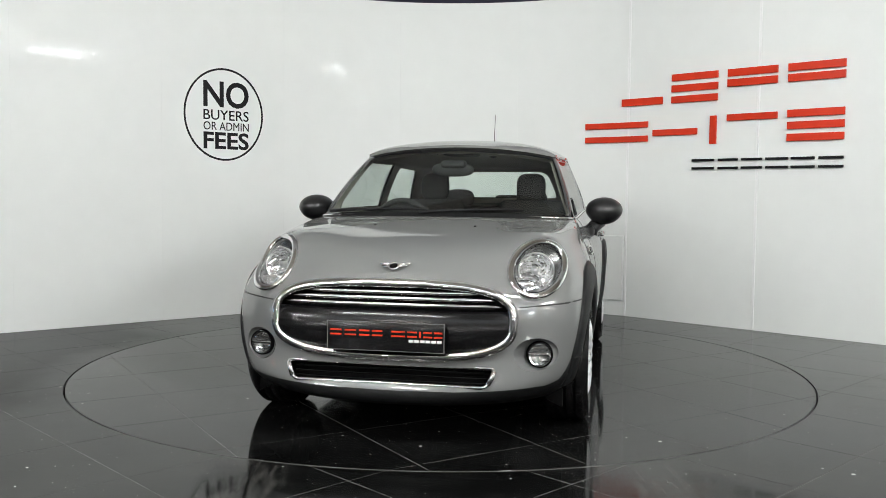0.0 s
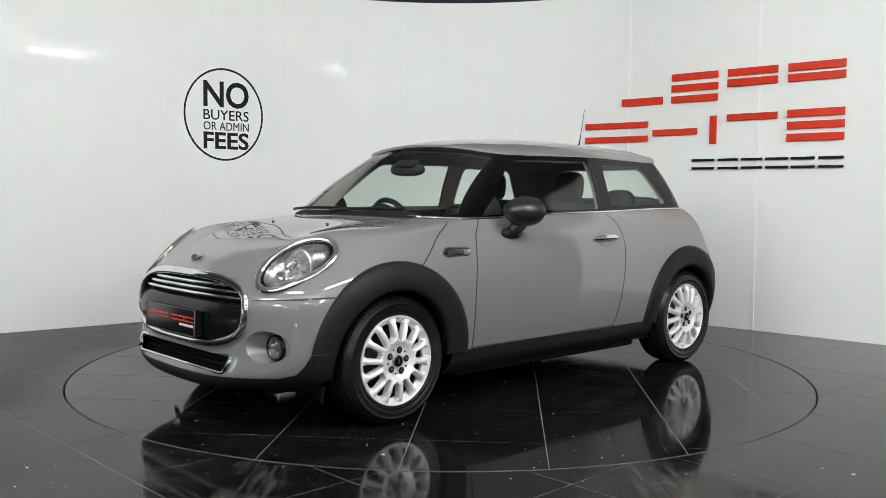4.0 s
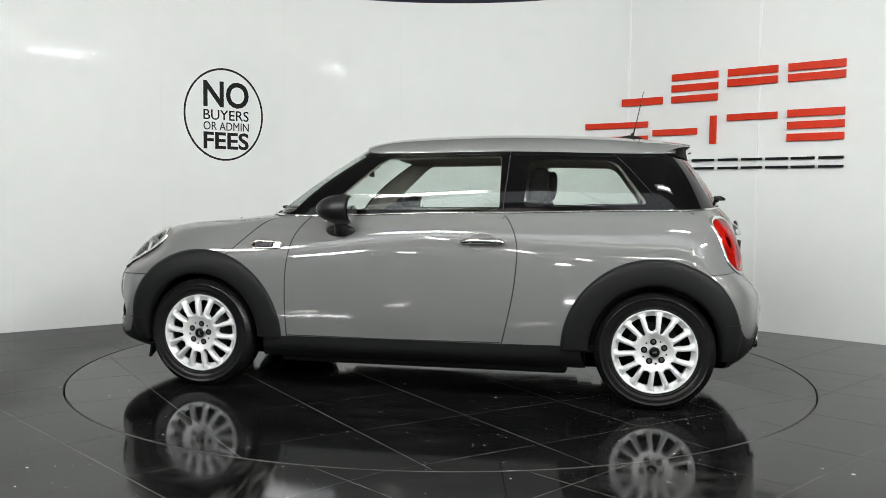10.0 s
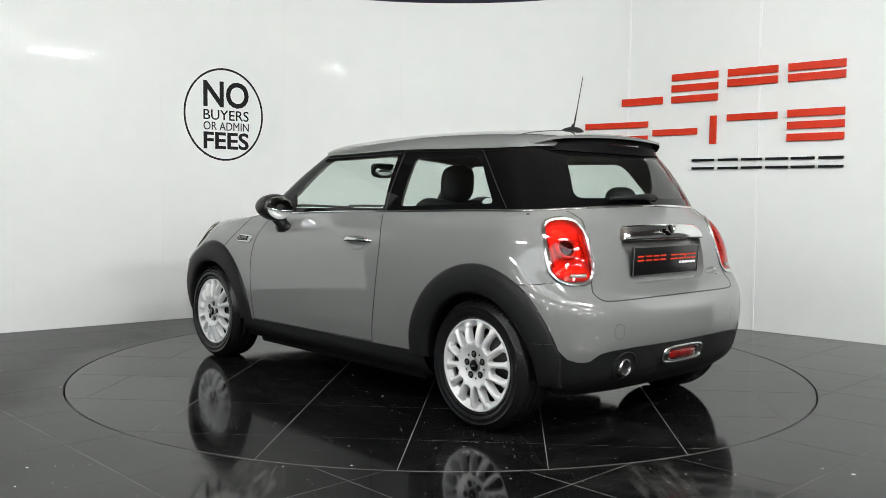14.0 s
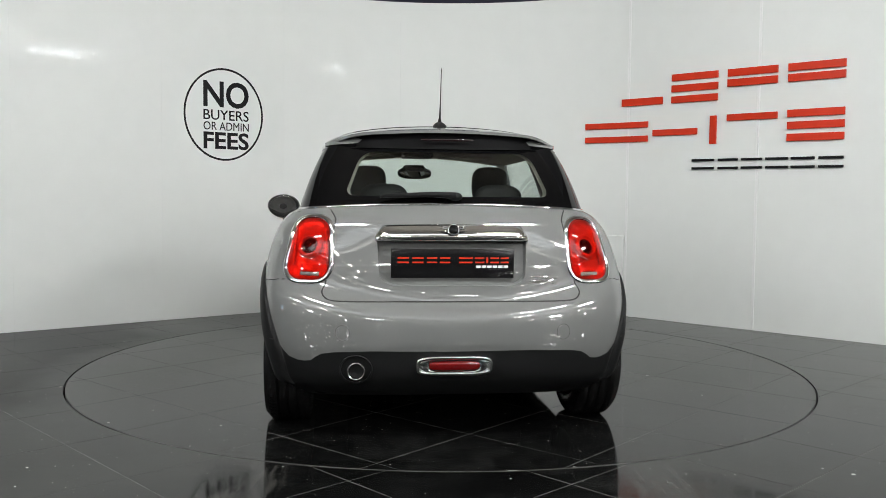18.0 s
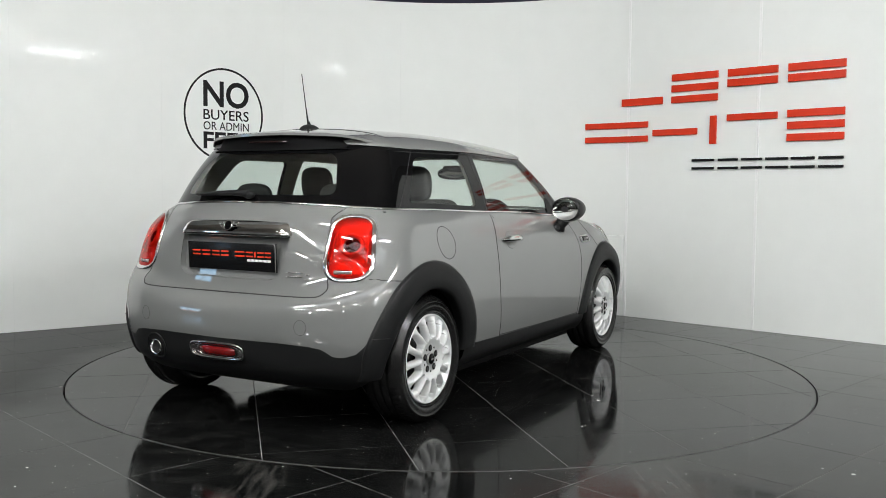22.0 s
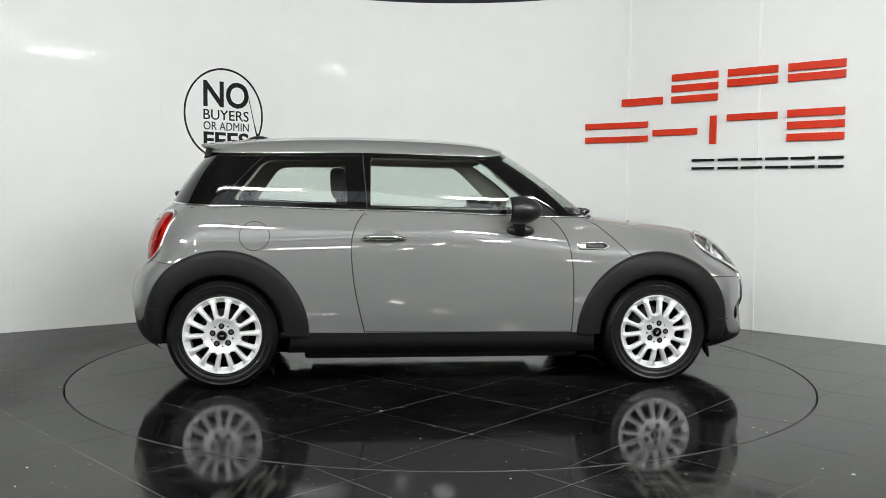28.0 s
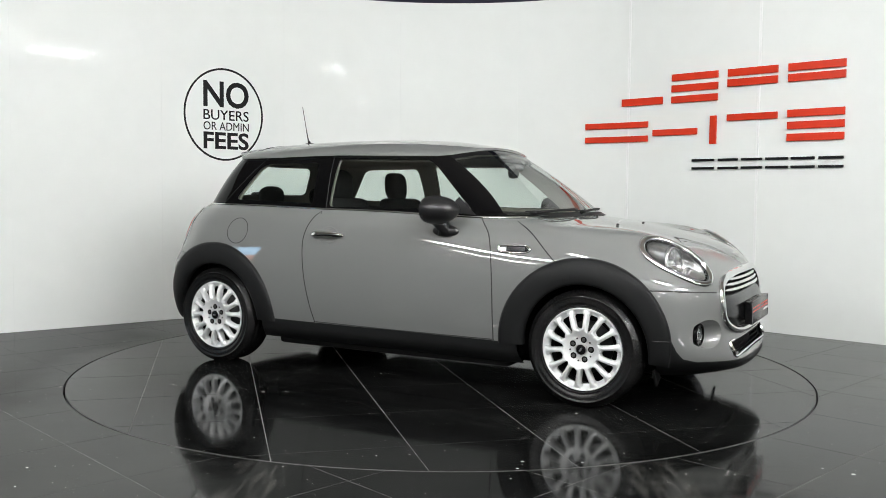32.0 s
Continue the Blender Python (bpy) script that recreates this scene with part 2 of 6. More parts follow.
def build_wall():
    wall = wall_slab("wall_studio", -8.2, 3.9, 0.0, WALL_TOP - 0.004, -0.12, -0.012, WALL_BACK, None)
    tagged(wall, "glossy white curved studio wall of tall panels", "wall", kind="structure")
    seams = [-8.2, -7.10, -5.908, -4.725, -3.57, -2.42, -1.27, -0.17, 1.042, 2.24, 3.44, 3.9]
    for a, b in zip(seams, seams[1:]):
        wall_slab("panel", a + 0.0002, b - 0.0002, 0.001, WALL_TOP, -0.012, 0.0, WALL, wall, bevel=0.0004)
    for q in (-0.17, 1.042, 2.24):
        wall_slab("joint_strip", q - 0.011, q + 0.011, 0.004, WALL_TOP - 0.002, 0.0, 0.006, TRIM, wall, bevel=0.003)
    hatch = wall_slab("access_panel", -0.585, -0.185, 0.145, 0.745, 0.010, 0.024, WALL, None, bevel=0.004)
    wall_slab("hatch_gasket", -0.580, -0.190, 0.150, 0.740, 0.0005, 0.010, GAP, hatch, bevel=0.001)
    tagged(hatch, "white rectangular access panel fixed on the curved wall", "panel", kind="structure")
    wall_slab("edge_trim", -0.196, -0.184, 0.148, 0.742, 0.024, 0.028, TRIM, hatch, bevel=0.001)


build_wall()


# ---------------------------------------------------------------- floor, turntable
TABLE_R = 2.246
TILE_SIZE = 0.6


def clip_polygon(poly, keep):
    """Sutherland-Hodgman against one straight or round edge; keep(p) is positive inside."""
    out = []
    for i, p in enumerate(poly):
        q = poly[(i + 1) % len(poly)]
        a, b = keep(p), keep(q)
        if a >= 0:
            out.append(p)
        if a * b < 0:
            lo, hi = p, q
            for _ in range(30):
                mid = (lo + hi) / 2
                if keep(mid) * a > 0:
                    lo = mid
                else:
                    hi = mid
            out.append(lo)
    return out


def tile_mesh(poly, z0, z1, ease=0.0005):
    """A slab tile with an eased upper edge, from a convex or nearly convex outline."""
    n = len(poly)
    c = sum(poly, Vector((0, 0))) / n
    top = [p + (c - p).normalized() * ease for p in poly]
    verts = [(p.x, p.y, z0) for p in poly] + [(p.x, p.y, z1 - ease) for p in poly] + [(p.x, p.y, z1) for p in top]
    faces = [tuple(range(2 * n, 3 * n))]
    for k in (0, n):
        faces += [(k + i, k + (i + 1) % n, k + n + (i + 1) % n, k + n + i) for i in range(n)]
    return verts, faces


def grid_tiles(parent, turn, off_a, off_b, inside, reach, joint=0.0030, mat=TILE):
    """Square tiles on a grid turned by so many degrees, cut where inside() says."""
    ra = Vector((math.cos(radians(turn)), math.sin(radians(turn))))
    rb = Vector((-ra.y, ra.x))
    rng = random.Random(5)
    for i in range(-reach, reach):
        for j in range(-reach, reach):
            h = joint / 2
            sq = []
            for (a, b, da, db) in ((0, 0, h, h), (1, 0, -h, h), (1, 1, -h, -h), (0, 1, h, -h)):
                sq.append((ra * ((i + a) * TILE_SIZE + off_a + da)) + (rb * ((j + b) * TILE_SIZE + off_b + db)))
            fine = [sq[k] + (sq[(k + 1) % 4] - sq[k]) * s / 12 for k in range(4) for s in range(12)]
            poly = inside(fine)
            if len(poly) < 3:
                continue
            area = 0.5 * abs(sum(p.x * q.y - q.x * p.y for p, q in zip(poly, poly[1:] + poly[:1])))
            if area < 0.002:
                continue
            verts, faces = tile_mesh(poly, -0.010, rng.uniform(-0.0002, 0.0))
            mesh_object("tile", verts, faces, mat, parent)


def round_cut(poly, radius, outside):
    """Cuts an outline by the circle; the new edge follows the arc."""
    cut = clip_polygon(poly, lambda p: (p.length - radius) * (1 if outside else -1))
    out = []
    for i, p in enumerate(cut):
        q = cut[(i + 1) % len(cut)]
        out.append(p)
        if abs(p.length - radius) < 1e-4 and abs(q.length - radius) < 1e-4:
            a, turn = math.atan2(p.y, p.x), p.angle_signed(q)
            n = max(1, int(abs(turn) / 0.02))
            out += [Vector((math.cos(a - turn * k / n), math.sin(a - turn * k / n))) * radius for k in range(1, n)]
    return out


def disc_bm(radius, z0, z1, segments=160, bore=0.0):
    bm = bmesh.new()
    rings = [(radius, z0), (radius, z1)]
    vs = [[bm.verts.new((r * math.cos(2 * math.pi * k / segments), r * math.sin(2 * math.pi * k / segments), z))
           for k in range(segments)] for r, z in rings]
    for k in range(segments):
        l = (k + 1) % segments
        bm.faces.new((vs[0][k], vs[0][l], vs[1][l], vs[1][k]))
    bm.faces.new(vs[1]), bm.faces.new(vs[0][::-1])
    return bm


turntable = tagged(new("turntable"), "round motorised turntable floor laid with polished black tiles", "turntable")
part("deck", disc_bm(TABLE_R - 0.004, -0.05, -0.0008), GROUT, turntable)


def ring_bm(r0, r1, z0, z1, seg=160):
    bm = bmesh.new()
    loops = [[bm.verts.new((r * math.cos(2 * math.pi * k / seg), r * math.sin(2 * math.pi * k / seg), z)) for k in range(seg)]
             for r, z in ((r1, z0), (r1, z1), (r0, z1), (r0, z0))]
    for a, b in zip(loops, loops[1:] + loops[:1]):
        for k in range(seg):
            bm.faces.new((a[k], a[(k + 1) % seg], b[(k + 1) % seg], b[k]))
    return bm


part("rim", ring_bm(TABLE_R - 0.0016, TABLE_R, -0.04, -0.0003), RIM_STEEL, turntable, "thin worn steel edge of the turntable")
grid_tiles(turntable, 43.0, 0.0, 0.0, lambda p: round_cut(p, TABLE_R - 0.002, False), 4)


def build_ground():
    """Hall floor with a round pit for the turntable."""
    n, hole, verts, faces = 240, TABLE_R + 0.012, [], []
    for k in range(n):
        a = 2 * math.pi * k / n
        c, s = math.cos(a), math.sin(a)
        far = 28.0 / max(abs(c), abs(s))
        for r, z in ((far, -0.0008), (hole, -0.0008), (hole, -0.08)):
            verts.append((r * c, r * s, z))
    for k in range(n):
        l = (k + 1) % n
        for j in range(2):
            faces.append((3 * k + j, 3 * l + j, 3 * l + j + 1, 3 * k + j + 1))
    verts.append((0, 0, -0.08))
    faces += [(3 * k + 2, 3 * ((k + 1) % n) + 2, 3 * n) for k in range(n)]
    ground = mesh_object("floor", verts, faces, GROUT)
    tagged(ground, "polished black tiled showroom floor with pale joints", "floor", kind="structure")
    # the groove is an open gap; this sunken black ring paints its shade
    bm = ring_bm(TABLE_R + 0.0006, TABLE_R + 0.0088, -0.045, -0.014)
    part("edge_ring", bm, GAP, ground, "thin black ring that darkens the open groove round the turntable")

    def keep(poly):
        m = sum(poly, Vector((0, 0))) / len(poly)
        if m.length > 4.6 or m.y > 3.4 or m.y < -5.2:
            return []
        return round_cut(poly, TABLE_R + 0.010, True)
    grid_tiles(ground, 44.0, -0.10, 0.335, keep, 8, joint=0.0028, mat=TILE_SCUFFED_DIM)
    verts, faces = [], []
    for i in range(-34, 34):
        for j in range(-34, 34):
            a = Vector((math.cos(radians(44)), math.sin(radians(44))))
            b = Vector((-a.y, a.x))
            m = a * ((i + 0.5) * 0.6 - 0.10) + b * ((j + 0.5) * 0.6 + 0.335)
            if (m.length > 4.6 or m.y > 3.4 or m.y < -5.2) and abs(m.x) < 16 and -20 < m.y < 6 and m.length > 3:
                sq = [m + a * (0.2986 * u) + b * (0.2986 * v) for u, v in ((-1, -1), (1, -1), (1, 1), (-1, 1))]
                k = len(verts)
                verts += [(p.x, p.y, 0.0) for p in sq] + [(p.x, p.y, -0.01) for p in sq]
                faces += [(k, k + 1, k + 2, k + 3)] + [(k + e, k + 4 + e, k + 4 + (e + 1) % 4, k + (e + 1) % 4) for e in range(4)]
    tagged(mesh_object("far_tiles", verts, faces, TILE_SCUFFED_DIM, ground), kind="stuff")


build_ground()


# ---------------------------------------------------------------- the hall round the studio, and its lamps
def build_hall():
    x0, x1, y0, y1, h = -15.5, 19.5, -26.5, 6.0, 5.4
    wy0, wy1, wz0, wz1 = -5.5, -4.3, 0.7, 2.8
    walls = {"wall_south": [(x0, x1, y0 - 0.2, y0, 0, h)], "wall_north": [(x0, x1, y1, y1 + 0.2, 0, h)], "wall_east": [(x1, x1 + 0.2, y0, y1, 0, h)],
             "wall_west": [(x0 - 0.2, x0, y0, wy0, 0, h), (x0 - 0.2, x0, wy1, y1, 0, h), (x0 - 0.2, x0, wy0, wy1, 0, wz0), (x0 - 0.2, x0, wy0, wy1, wz1, h)]}
    for name, boxes in walls.items():
        bm = bmesh.new()
        for b in boxes:
            piece = box_bm(*b)
            tmp = bpy.data.meshes.new("piece")
            piece.to_mesh(tmp)
            piece.free()
            bm.from_mesh(tmp)
            bpy.data.meshes.remove(tmp)
        # the unseen east wall gets a paler tone to brighten reflections on the right
        w = part(name, bm, {"wall_north": HALL_NAVY, "wall_east": HALL_WALL}.get(name, HALL_GREY), None)
        tagged(w, "navy painted wall behind the studio" if name == "wall_north" else "painted plain wall of the sales hall", "wall", kind="structure")
    win = part("window_1", box_bm(x0 - 0.13, x0 - 0.07, wy0, wy0 + 0.06, wz0, wz1, 0.004), LAMP_BODY, None)
    tagged(win, "white framed window of the hall in daylight", "window", kind="structure")
    for k, (a, b, c, d) in enumerate(((wy1 - 0.06, wy1, wz0, wz1), (wy0 + 0.06, wy1 - 0.06, wz0, wz0 + 0.06), (wy0 + 0.06, wy1 - 0.06, wz1 - 0.06, wz1), (-4.93, -4.87, wz0 + 0.06, wz1 - 0.06))):
        part("window_frame", box_bm(x0 - 0.13, x0 - 0.07, a, b, c, d, 0.004), LAMP_BODY, win)
    for a, b in ((wy0 + 0.06, -4.93), (-4.87, wy1 - 0.06)):
        pane = part("pane", box_bm(x0 - 0.104, x0 - 0.098, a, b, wz0 + 0.06, wz1 - 0.06), PANE, win)
        pane.visible_shadow = False
    for name, z0, z1, mat, label in (("backdrop_sky", 1.75, 7.0, SKY_GLOW, "pale blue daylight sky outside"), ("backdrop_street", -0.5, 1.75, BRICK_GLOW, "sunlit brick-red distance outside")):
        tagged(part(name, box_bm(x0 - 9.1, x0 - 9.0, -22, 10, z0, z1), mat, None), label, "backdrop", kind="structure")
    ry0, ry1, rx0, rx1 = -8.6, -6.6, -6.5, 6.5
    light = part("rooflight", box_bm(rx0, rx1, ry0, ry1, h + 0.02, h + 0.06), ROOFLIGHT, None)
    tagged(light, "pale frosted rooflight let into the ceiling, in daylight", "rooflight", kind="structure")
    for k in range(7):
        x = rx0 + (rx1 - rx0) * k / 6
        part("glazing_bar", box_bm(x - 0.03, x + 0.03, ry0 + 0.03, ry1 - 0.03, h - 0.03, h + 0.02, 0.004), LAMP_BODY, light)
    # added white reflector, out of view, that brightens bonnet and chrome from above
    stage = part("ceiling_stage", box_bm(-6.5, 6.5, 0.4, y1, h - 0.06, h - 0.01), LAMP_BODY, None)
    tagged(stage, "unseen white boards over the studio, added to brighten the bonnet", "ceiling", kind="structure")
    bm = bmesh.new()
    for b in ((x0, rx0, y0, y1), (rx1, x1, y0, y1), (rx0, rx1, y0, ry0), (rx0, rx1, ry1, y1)):
        piece = box_bm(*b, h, h + 0.2)
        tmp = bpy.data.meshes.new("piece")
        piece.to_mesh(tmp)
        piece.free()
        bm.from_mesh(tmp)
        bpy.data.meshes.remove(tmp)
    c = part("ceiling", bm, HALL_ROOF, None)
    tagged(c, "brown boarded ceiling of the hall", "ceiling", kind="structure")


def batten(m, z, glow=TUBE):
    """Twin-tube lamp on rods: angled steel reflector, two tubes."""
    lamp = thing("ceiling_light", "white twin-tube hanging lamp, lit", "lamp", "hall lamps", m)
    part("body", box_bm(-0.8, 0.8, -0.12, 0.12, 0.02, 0.07, 0.01), LAMP_BODY, lamp)
    for s in (-0.065, 0.065):
        bm = bmesh.new()
        bmesh.ops.create_cone(bm, cap_ends=True, segments=12, radius1=0.016, radius2=0.016, depth=1.52, matrix=pose(0, s, -0.002, 0, 90, 0))
        part("tube", bm, glow, lamp, "glowing white tube", smooth=True)
    up = m.to_3x3().inverted() @ Vector((0, 0, 1))
    for s in (-0.6, 0.6):
        bm = bmesh.new()
        a, b = Vector((s, 0, 0.07)), Vector((s, 0, 0.07)) + up * (5.4 - z - 0.05)
        bmesh.ops.create_cone(bm, cap_ends=True, segments=8, radius1=0.006, radius2=0.006, depth=(b - a).length,
                              matrix=Matrix.Translation((a + b) / 2) @ up.to_track_quat("Z", "Y").to_matrix().to_4x4())
        part("rod", bm, LAMP_BODY, lamp)
    return lamp


def flood_lamp(m, z):
    """Square floodlight on a hanger: finned body, glowing face, bracket."""
    lamp = thing("floodlight", "square white floodlight hanging from the ceiling, lit", "lamp", "hall floodlights", m)
    part("body", box_bm(-0.24, 0.24, -0.18, 0.18, 0.02, 0.09, 0.012), LAMP_BODY, lamp)
    part("face", box_bm(-0.21, 0.21, -0.15, 0.15, -0.004, 0.019, 0.003), TUBE, lamp, "glowing white face")
    for k in range(5):
        part("fin", box_bm(-0.2 + 0.09 * k, -0.19 + 0.09 * k, -0.16, 0.16, 0.09, 0.14), LAMP_BODY, lamp)
    up = m.to_3x3().inverted() @ Vector((0, 0, 1))
    a, b = Vector((0, 0, 0.1)), Vector((0, 0, 0.1)) + up * (5.4 - z - 0.05)
    bm = bmesh.new()
    bmesh.ops.create_cone(bm, cap_ends=True, segments=8, radius1=0.012, radius2=0.012, depth=(b - a).length,
                          matrix=Matrix.Translation((a + b) / 2) @ up.to_track_quat("Z", "Y").to_matrix().to_4x4())
    part("hanger", bm, LAMP_BODY, lamp)
    return lamp


STAGE = Vector((0.0, 0.8, 0.9))
LAMPS = [(-1.6, -3.6, 3.5, 142, 0), (1.7, -3.4, 3.5, 166, 0), (4.3, -3.9, 3.5, 200, 0), (-4.4, -4.3, 3.5, 125, 0),
         (0.0, -11.0, 3.7, 55, 0), (-6.5, -10.0, 3.7, 165, 0), (6.5, -10.0, 3.7, 300, 0),
         (15.5, -11.7, 3.5, 130, 1), (12.5, -18.5, 3.5, 150, 0), (-4.8, -23.5, 3.6, 100, 1), (-12.0, -14.0, 3.6, 170, 1)]
LIGHT = 0.515
build_hall()
for lx, ly, lz, watts, flood in LAMPS:
    place = look((lx, ly, lz), STAGE)
    (flood_lamp if flood else batten)(place, lz)
    sx, sy = (0.42, 0.30) if flood else (1.25, 0.06)
    lo = area_lamp("flood_light" if flood else "tube_light", lx, ly, lz, sx, sy, watts * LIGHT, STAGE, (0.978, 0.995, 1.0))
    lo.matrix_world = place @ pose(0, 0, -0.025)


# rows of lamps over the rest of the hall
hall_row = batten(pose(-9.0, -8.0, 4.6, 0, 0, 90), 4.6, ROW_TUBE)
for ry in (-8.0, -13.5, -19.0):
    # the column at x 14.8 is added to brighten the east wall
    for rx in (-9.0, -3.2, 3.2, 9.0, 14.8):
        if (rx, ry) != (-9.0, -8.0):
            copy_thing(hall_row, pose(rx, ry, 4.6, 0, 0, 90))
    area_lamp("row_light", 3.0, ry, 4.56, 24.0, 0.5, 180 * LIGHT, None, (1.0, 0.97, 0.92))


# ---------------------------------------------------------------- signs on the wall
def wall_text(text, q0, q1, z0, z1, weight, parent, name="word"):
    """Cut-out lettering that fills the given stretch of the wall."""
    cu = bpy.data.curves.new(name, "FONT")
    cu.body, cu.size, cu.offset, cu.extrude, cu.resolution_u = text, 1.0, weight, 0.02, 4
    tmp = bpy.data.objects.new(name, cu)
    scene.collection.objects.link(tmp)
    me = bpy.data.meshes.new_from_object(tmp.evaluated_get(bpy.context.evaluated_depsgraph_get()))
    bpy.data.objects.remove(tmp)
    xs, ys = [v.co.x for v in me.vertices], [v.co.y for v in me.vertices]
    for v in me.vertices:
        q = q0 + (v.co.x - min(xs)) / (max(xs) - min(xs)) * (q1 - q0)
        z = z0 + (v.co.y - min(ys)) / (max(ys) - min(ys)) * (z1 - z0)
        v.co = wall_at(q, z, 0.0035 if v.co.z > 0 else 0.0005)
    me.materials.clear()
    me.materials.append(SIGN_BLACK)
    ob = new(name, me)
    ob.parent = parent
    return ob


def build_round_sign():
    s = tagged(new("wall_sign"), "round black lettered notice stuck on the white wall", "sign")
    qc, zc, r, w = Q_LEFT - 0.345, 1.795, 0.40, 0.017
    seg, verts, faces = 96, [], []
    for k in range(seg):
        a = 2 * math.pi * k / seg
        for rr, o in ((r, 0.0005), (r, 0.0035), (r - w, 0.0035), (r - w, 0.0005)):
            verts.append(wall_at(qc + rr * 0.94 * math.sin(a), zc + rr * 1.02 * math.cos(a), o))
    for k in range(seg):
        for j in range(4):
            a, b, l = 4 * k + j, 4 * k + (j + 1) % 4, 4 * ((k + 1) % seg)
            faces.append((a, b, l + (j + 1) % 4, l + j))
    mesh_object("ring", verts, faces, SIGN_BLACK, s)
    ql, qr = Q_LEFT - 0.541, Q_LEFT - 0.110
    wall_text("NO", ql, qr, 1.856, 2.088, 0.022, s)
    wall_text("BUYERS", ql, qr, 1.745, 1.835, 0.006, s)
    wall_text("OR ADMIN", ql, qr, 1.655, 1.728, 0.0, s)
    wall_text("FEES", ql, qr, 1.488, 1.640, 0.024, s)


def build_bar_sign():
    """The dealer's name stands as plain raised bars of its size and colour."""
    s = tagged(new("wall_lettering"), "raised red and black bars on the white wall", "sign")
    def rows(q0, q1, z0, z1, n, mat, fill=0.30):
        h = (z1 - z0)
        for i in range(n):
            a = z0 + (h - h * fill) * i / max(1, n - 1)
            wall_slab("bar", q0, q1, a, a + h * fill, 0.004, 0.024, mat, s, bevel=0.002)
    for q0, q1, n in ((-0.23, 0.176, 1), (0.263, 0.69, 3), (0.777, 1.20, 2), (1.284, 1.726, 2)):
        z0 = 1.925 if n != 2 else 2.03
        rows(q0, q1, z0 if n > 1 else 1.925, 2.175 if n > 1 else 1.99, n, SIGN_RED, 0.235 if n == 3 else 0.42 if n == 2 else 1.0)
    for q0, q1, n in ((-0.59, 0.035, 2), (0.086, 0.51, 1), (0.628, 0.686, 4), (0.779, 1.205, 5), (1.287, 1.728, 3)):
        if n == 1:
            rows(q0, q1, 1.645, 1.70, 1, SIGN_RED, 1.0)
        elif n == 4:
            rows(q0, q1, 1.558, 1.797, 1, SIGN_RED, 1.0)
        elif n == 5:
            rows(q0, q1, 1.745, 1.80, 1, SIGN_RED, 1.0)
        elif n == 2:
            rows(q0, q1, 1.60, 1.78, 2, SIGN_RED, 0.3)
        else:
            rows(q0, q1, 1.558, 1.808, 3, SIGN_RED, 0.235)
    for q0, q1 in ((0.472, 0.672), (0.71, 0.882), (0.913, 1.089), (1.119, 1.302), (1.326, 1.511), (1.543, 1.729)):
        rows(q0, q1, 1.343, 1.432, 2, SIGN_BLACK, 0.22)


build_round_sign()
build_bar_sign()


# ================================================================ the car
PAINT = material("paint_grey_solid", (0.168, 0.173, 0.167), rough=0.55, metal=0.0, grain=0.04, scale=900, stain=0.015,
                 coat=1.0, coat_rough=0.012, spec=0.2)
PAINT.node_tree.nodes["Principled BSDF"].inputs["Coat IOR"].default_value = 1.85
PIANO = material("pillar_gloss_black", (0.0035, 0.0035, 0.0038), rough=0.04, grain=0.1, scale=60, spec=0.25)
PLASTIC = material("cladding_grained_black", (0.0118, 0.0122, 0.0124), rough=0.48, grain=0.12, scale=220, bump=0.0004, spec=0.16)
SATIN_BLACK = material("satin_black_plastic", (0.004, 0.004, 0.0042), rough=0.55, grain=0.1, scale=120, spec=0.06)
PANEL_BLACK = material("panel_smooth_black", (0.006, 0.006, 0.0063), rough=0.20, grain=0.1, scale=120, spec=0.3)
CHROME = material("chrome", (0.82, 0.82, 0.82), rough=0.05, metal=1.0, grain=0.02, scale=30)
SATIN = material("satin_silver", (0.55, 0.55, 0.55), rough=0.3, metal=1.0, grain=0.04, scale=80)
ALLOY = material("alloy_silver_paint", (0.70, 0.71, 0.71), rough=0.40, metal=0.25, grain=0.03, scale=300, coat=0.4)
RUBBER = material("tyre_rubber", (0.0070, 0.0070, 0.0070), rough=0.26, spec=0.36, grain=0.2, scale=120, bump=0.0003, stain=0.2, stain_scale=9)
SEAM = material("shut_line_dark", (0.012, 0.012, 0.012), rough=0.7, grain=0.1, scale=50)
UNDER = material("underbody_black", (0.004, 0.004, 0.004), spec=0.1, rough=0.8, grain=0.2, scale=30)
RED_SHELL = glass_material("lens_red_shell", (0.86, 0.085, 0.05), 0.0, 1.5)
GLASS = glass_material("window_glass", (0.87, 0.93, 0.90))
LENS = glass_material("lens_clear", (0.93, 0.94, 0.94), ior=1.45)
SEAT = material("seat_black_fabric", (0.011, 0.011, 0.0115), rough=0.85, grain=0.25, scale=260, bump=0.0006)
CABIN = material("cabin_black_vinyl", (0.010, 0.010, 0.010), rough=0.6, grain=0.15, scale=160, bump=0.0003)
LINER = material("headliner_beige_felt", (0.30, 0.28, 0.24), rough=0.9, grain=0.1, scale=200)
PLATE_BLACK = material("plate_black_acrylic", (0.006, 0.006, 0.0065), rough=0.22, grain=0.1, scale=40)
PLATE_EDGE = material("plate_edge_grey", (0.12, 0.12, 0.12), rough=0.3, grain=0.1, scale=60)
WHITE_INK = material("ink_white", (0.8, 0.8, 0.8), rough=0.4, grain=0.02, scale=40)
FOG_RED = material("lens_dark_red", (0.16, 0.006, 0.006), rough=0.05, grain=0.2, scale=160, coat=1.0)
SHELL_BLACK = material("mirror_shell_black", (0.012, 0.012, 0.0125), rough=0.36, grain=0.1, scale=200, bump=0.0002)

CAR_OFF = Vector((-0.0554, 0.1536, 0.0))
car = tagged(new("hatchback_car"), "grey three-door hatchback car with black arches parked on the turntable", "car")


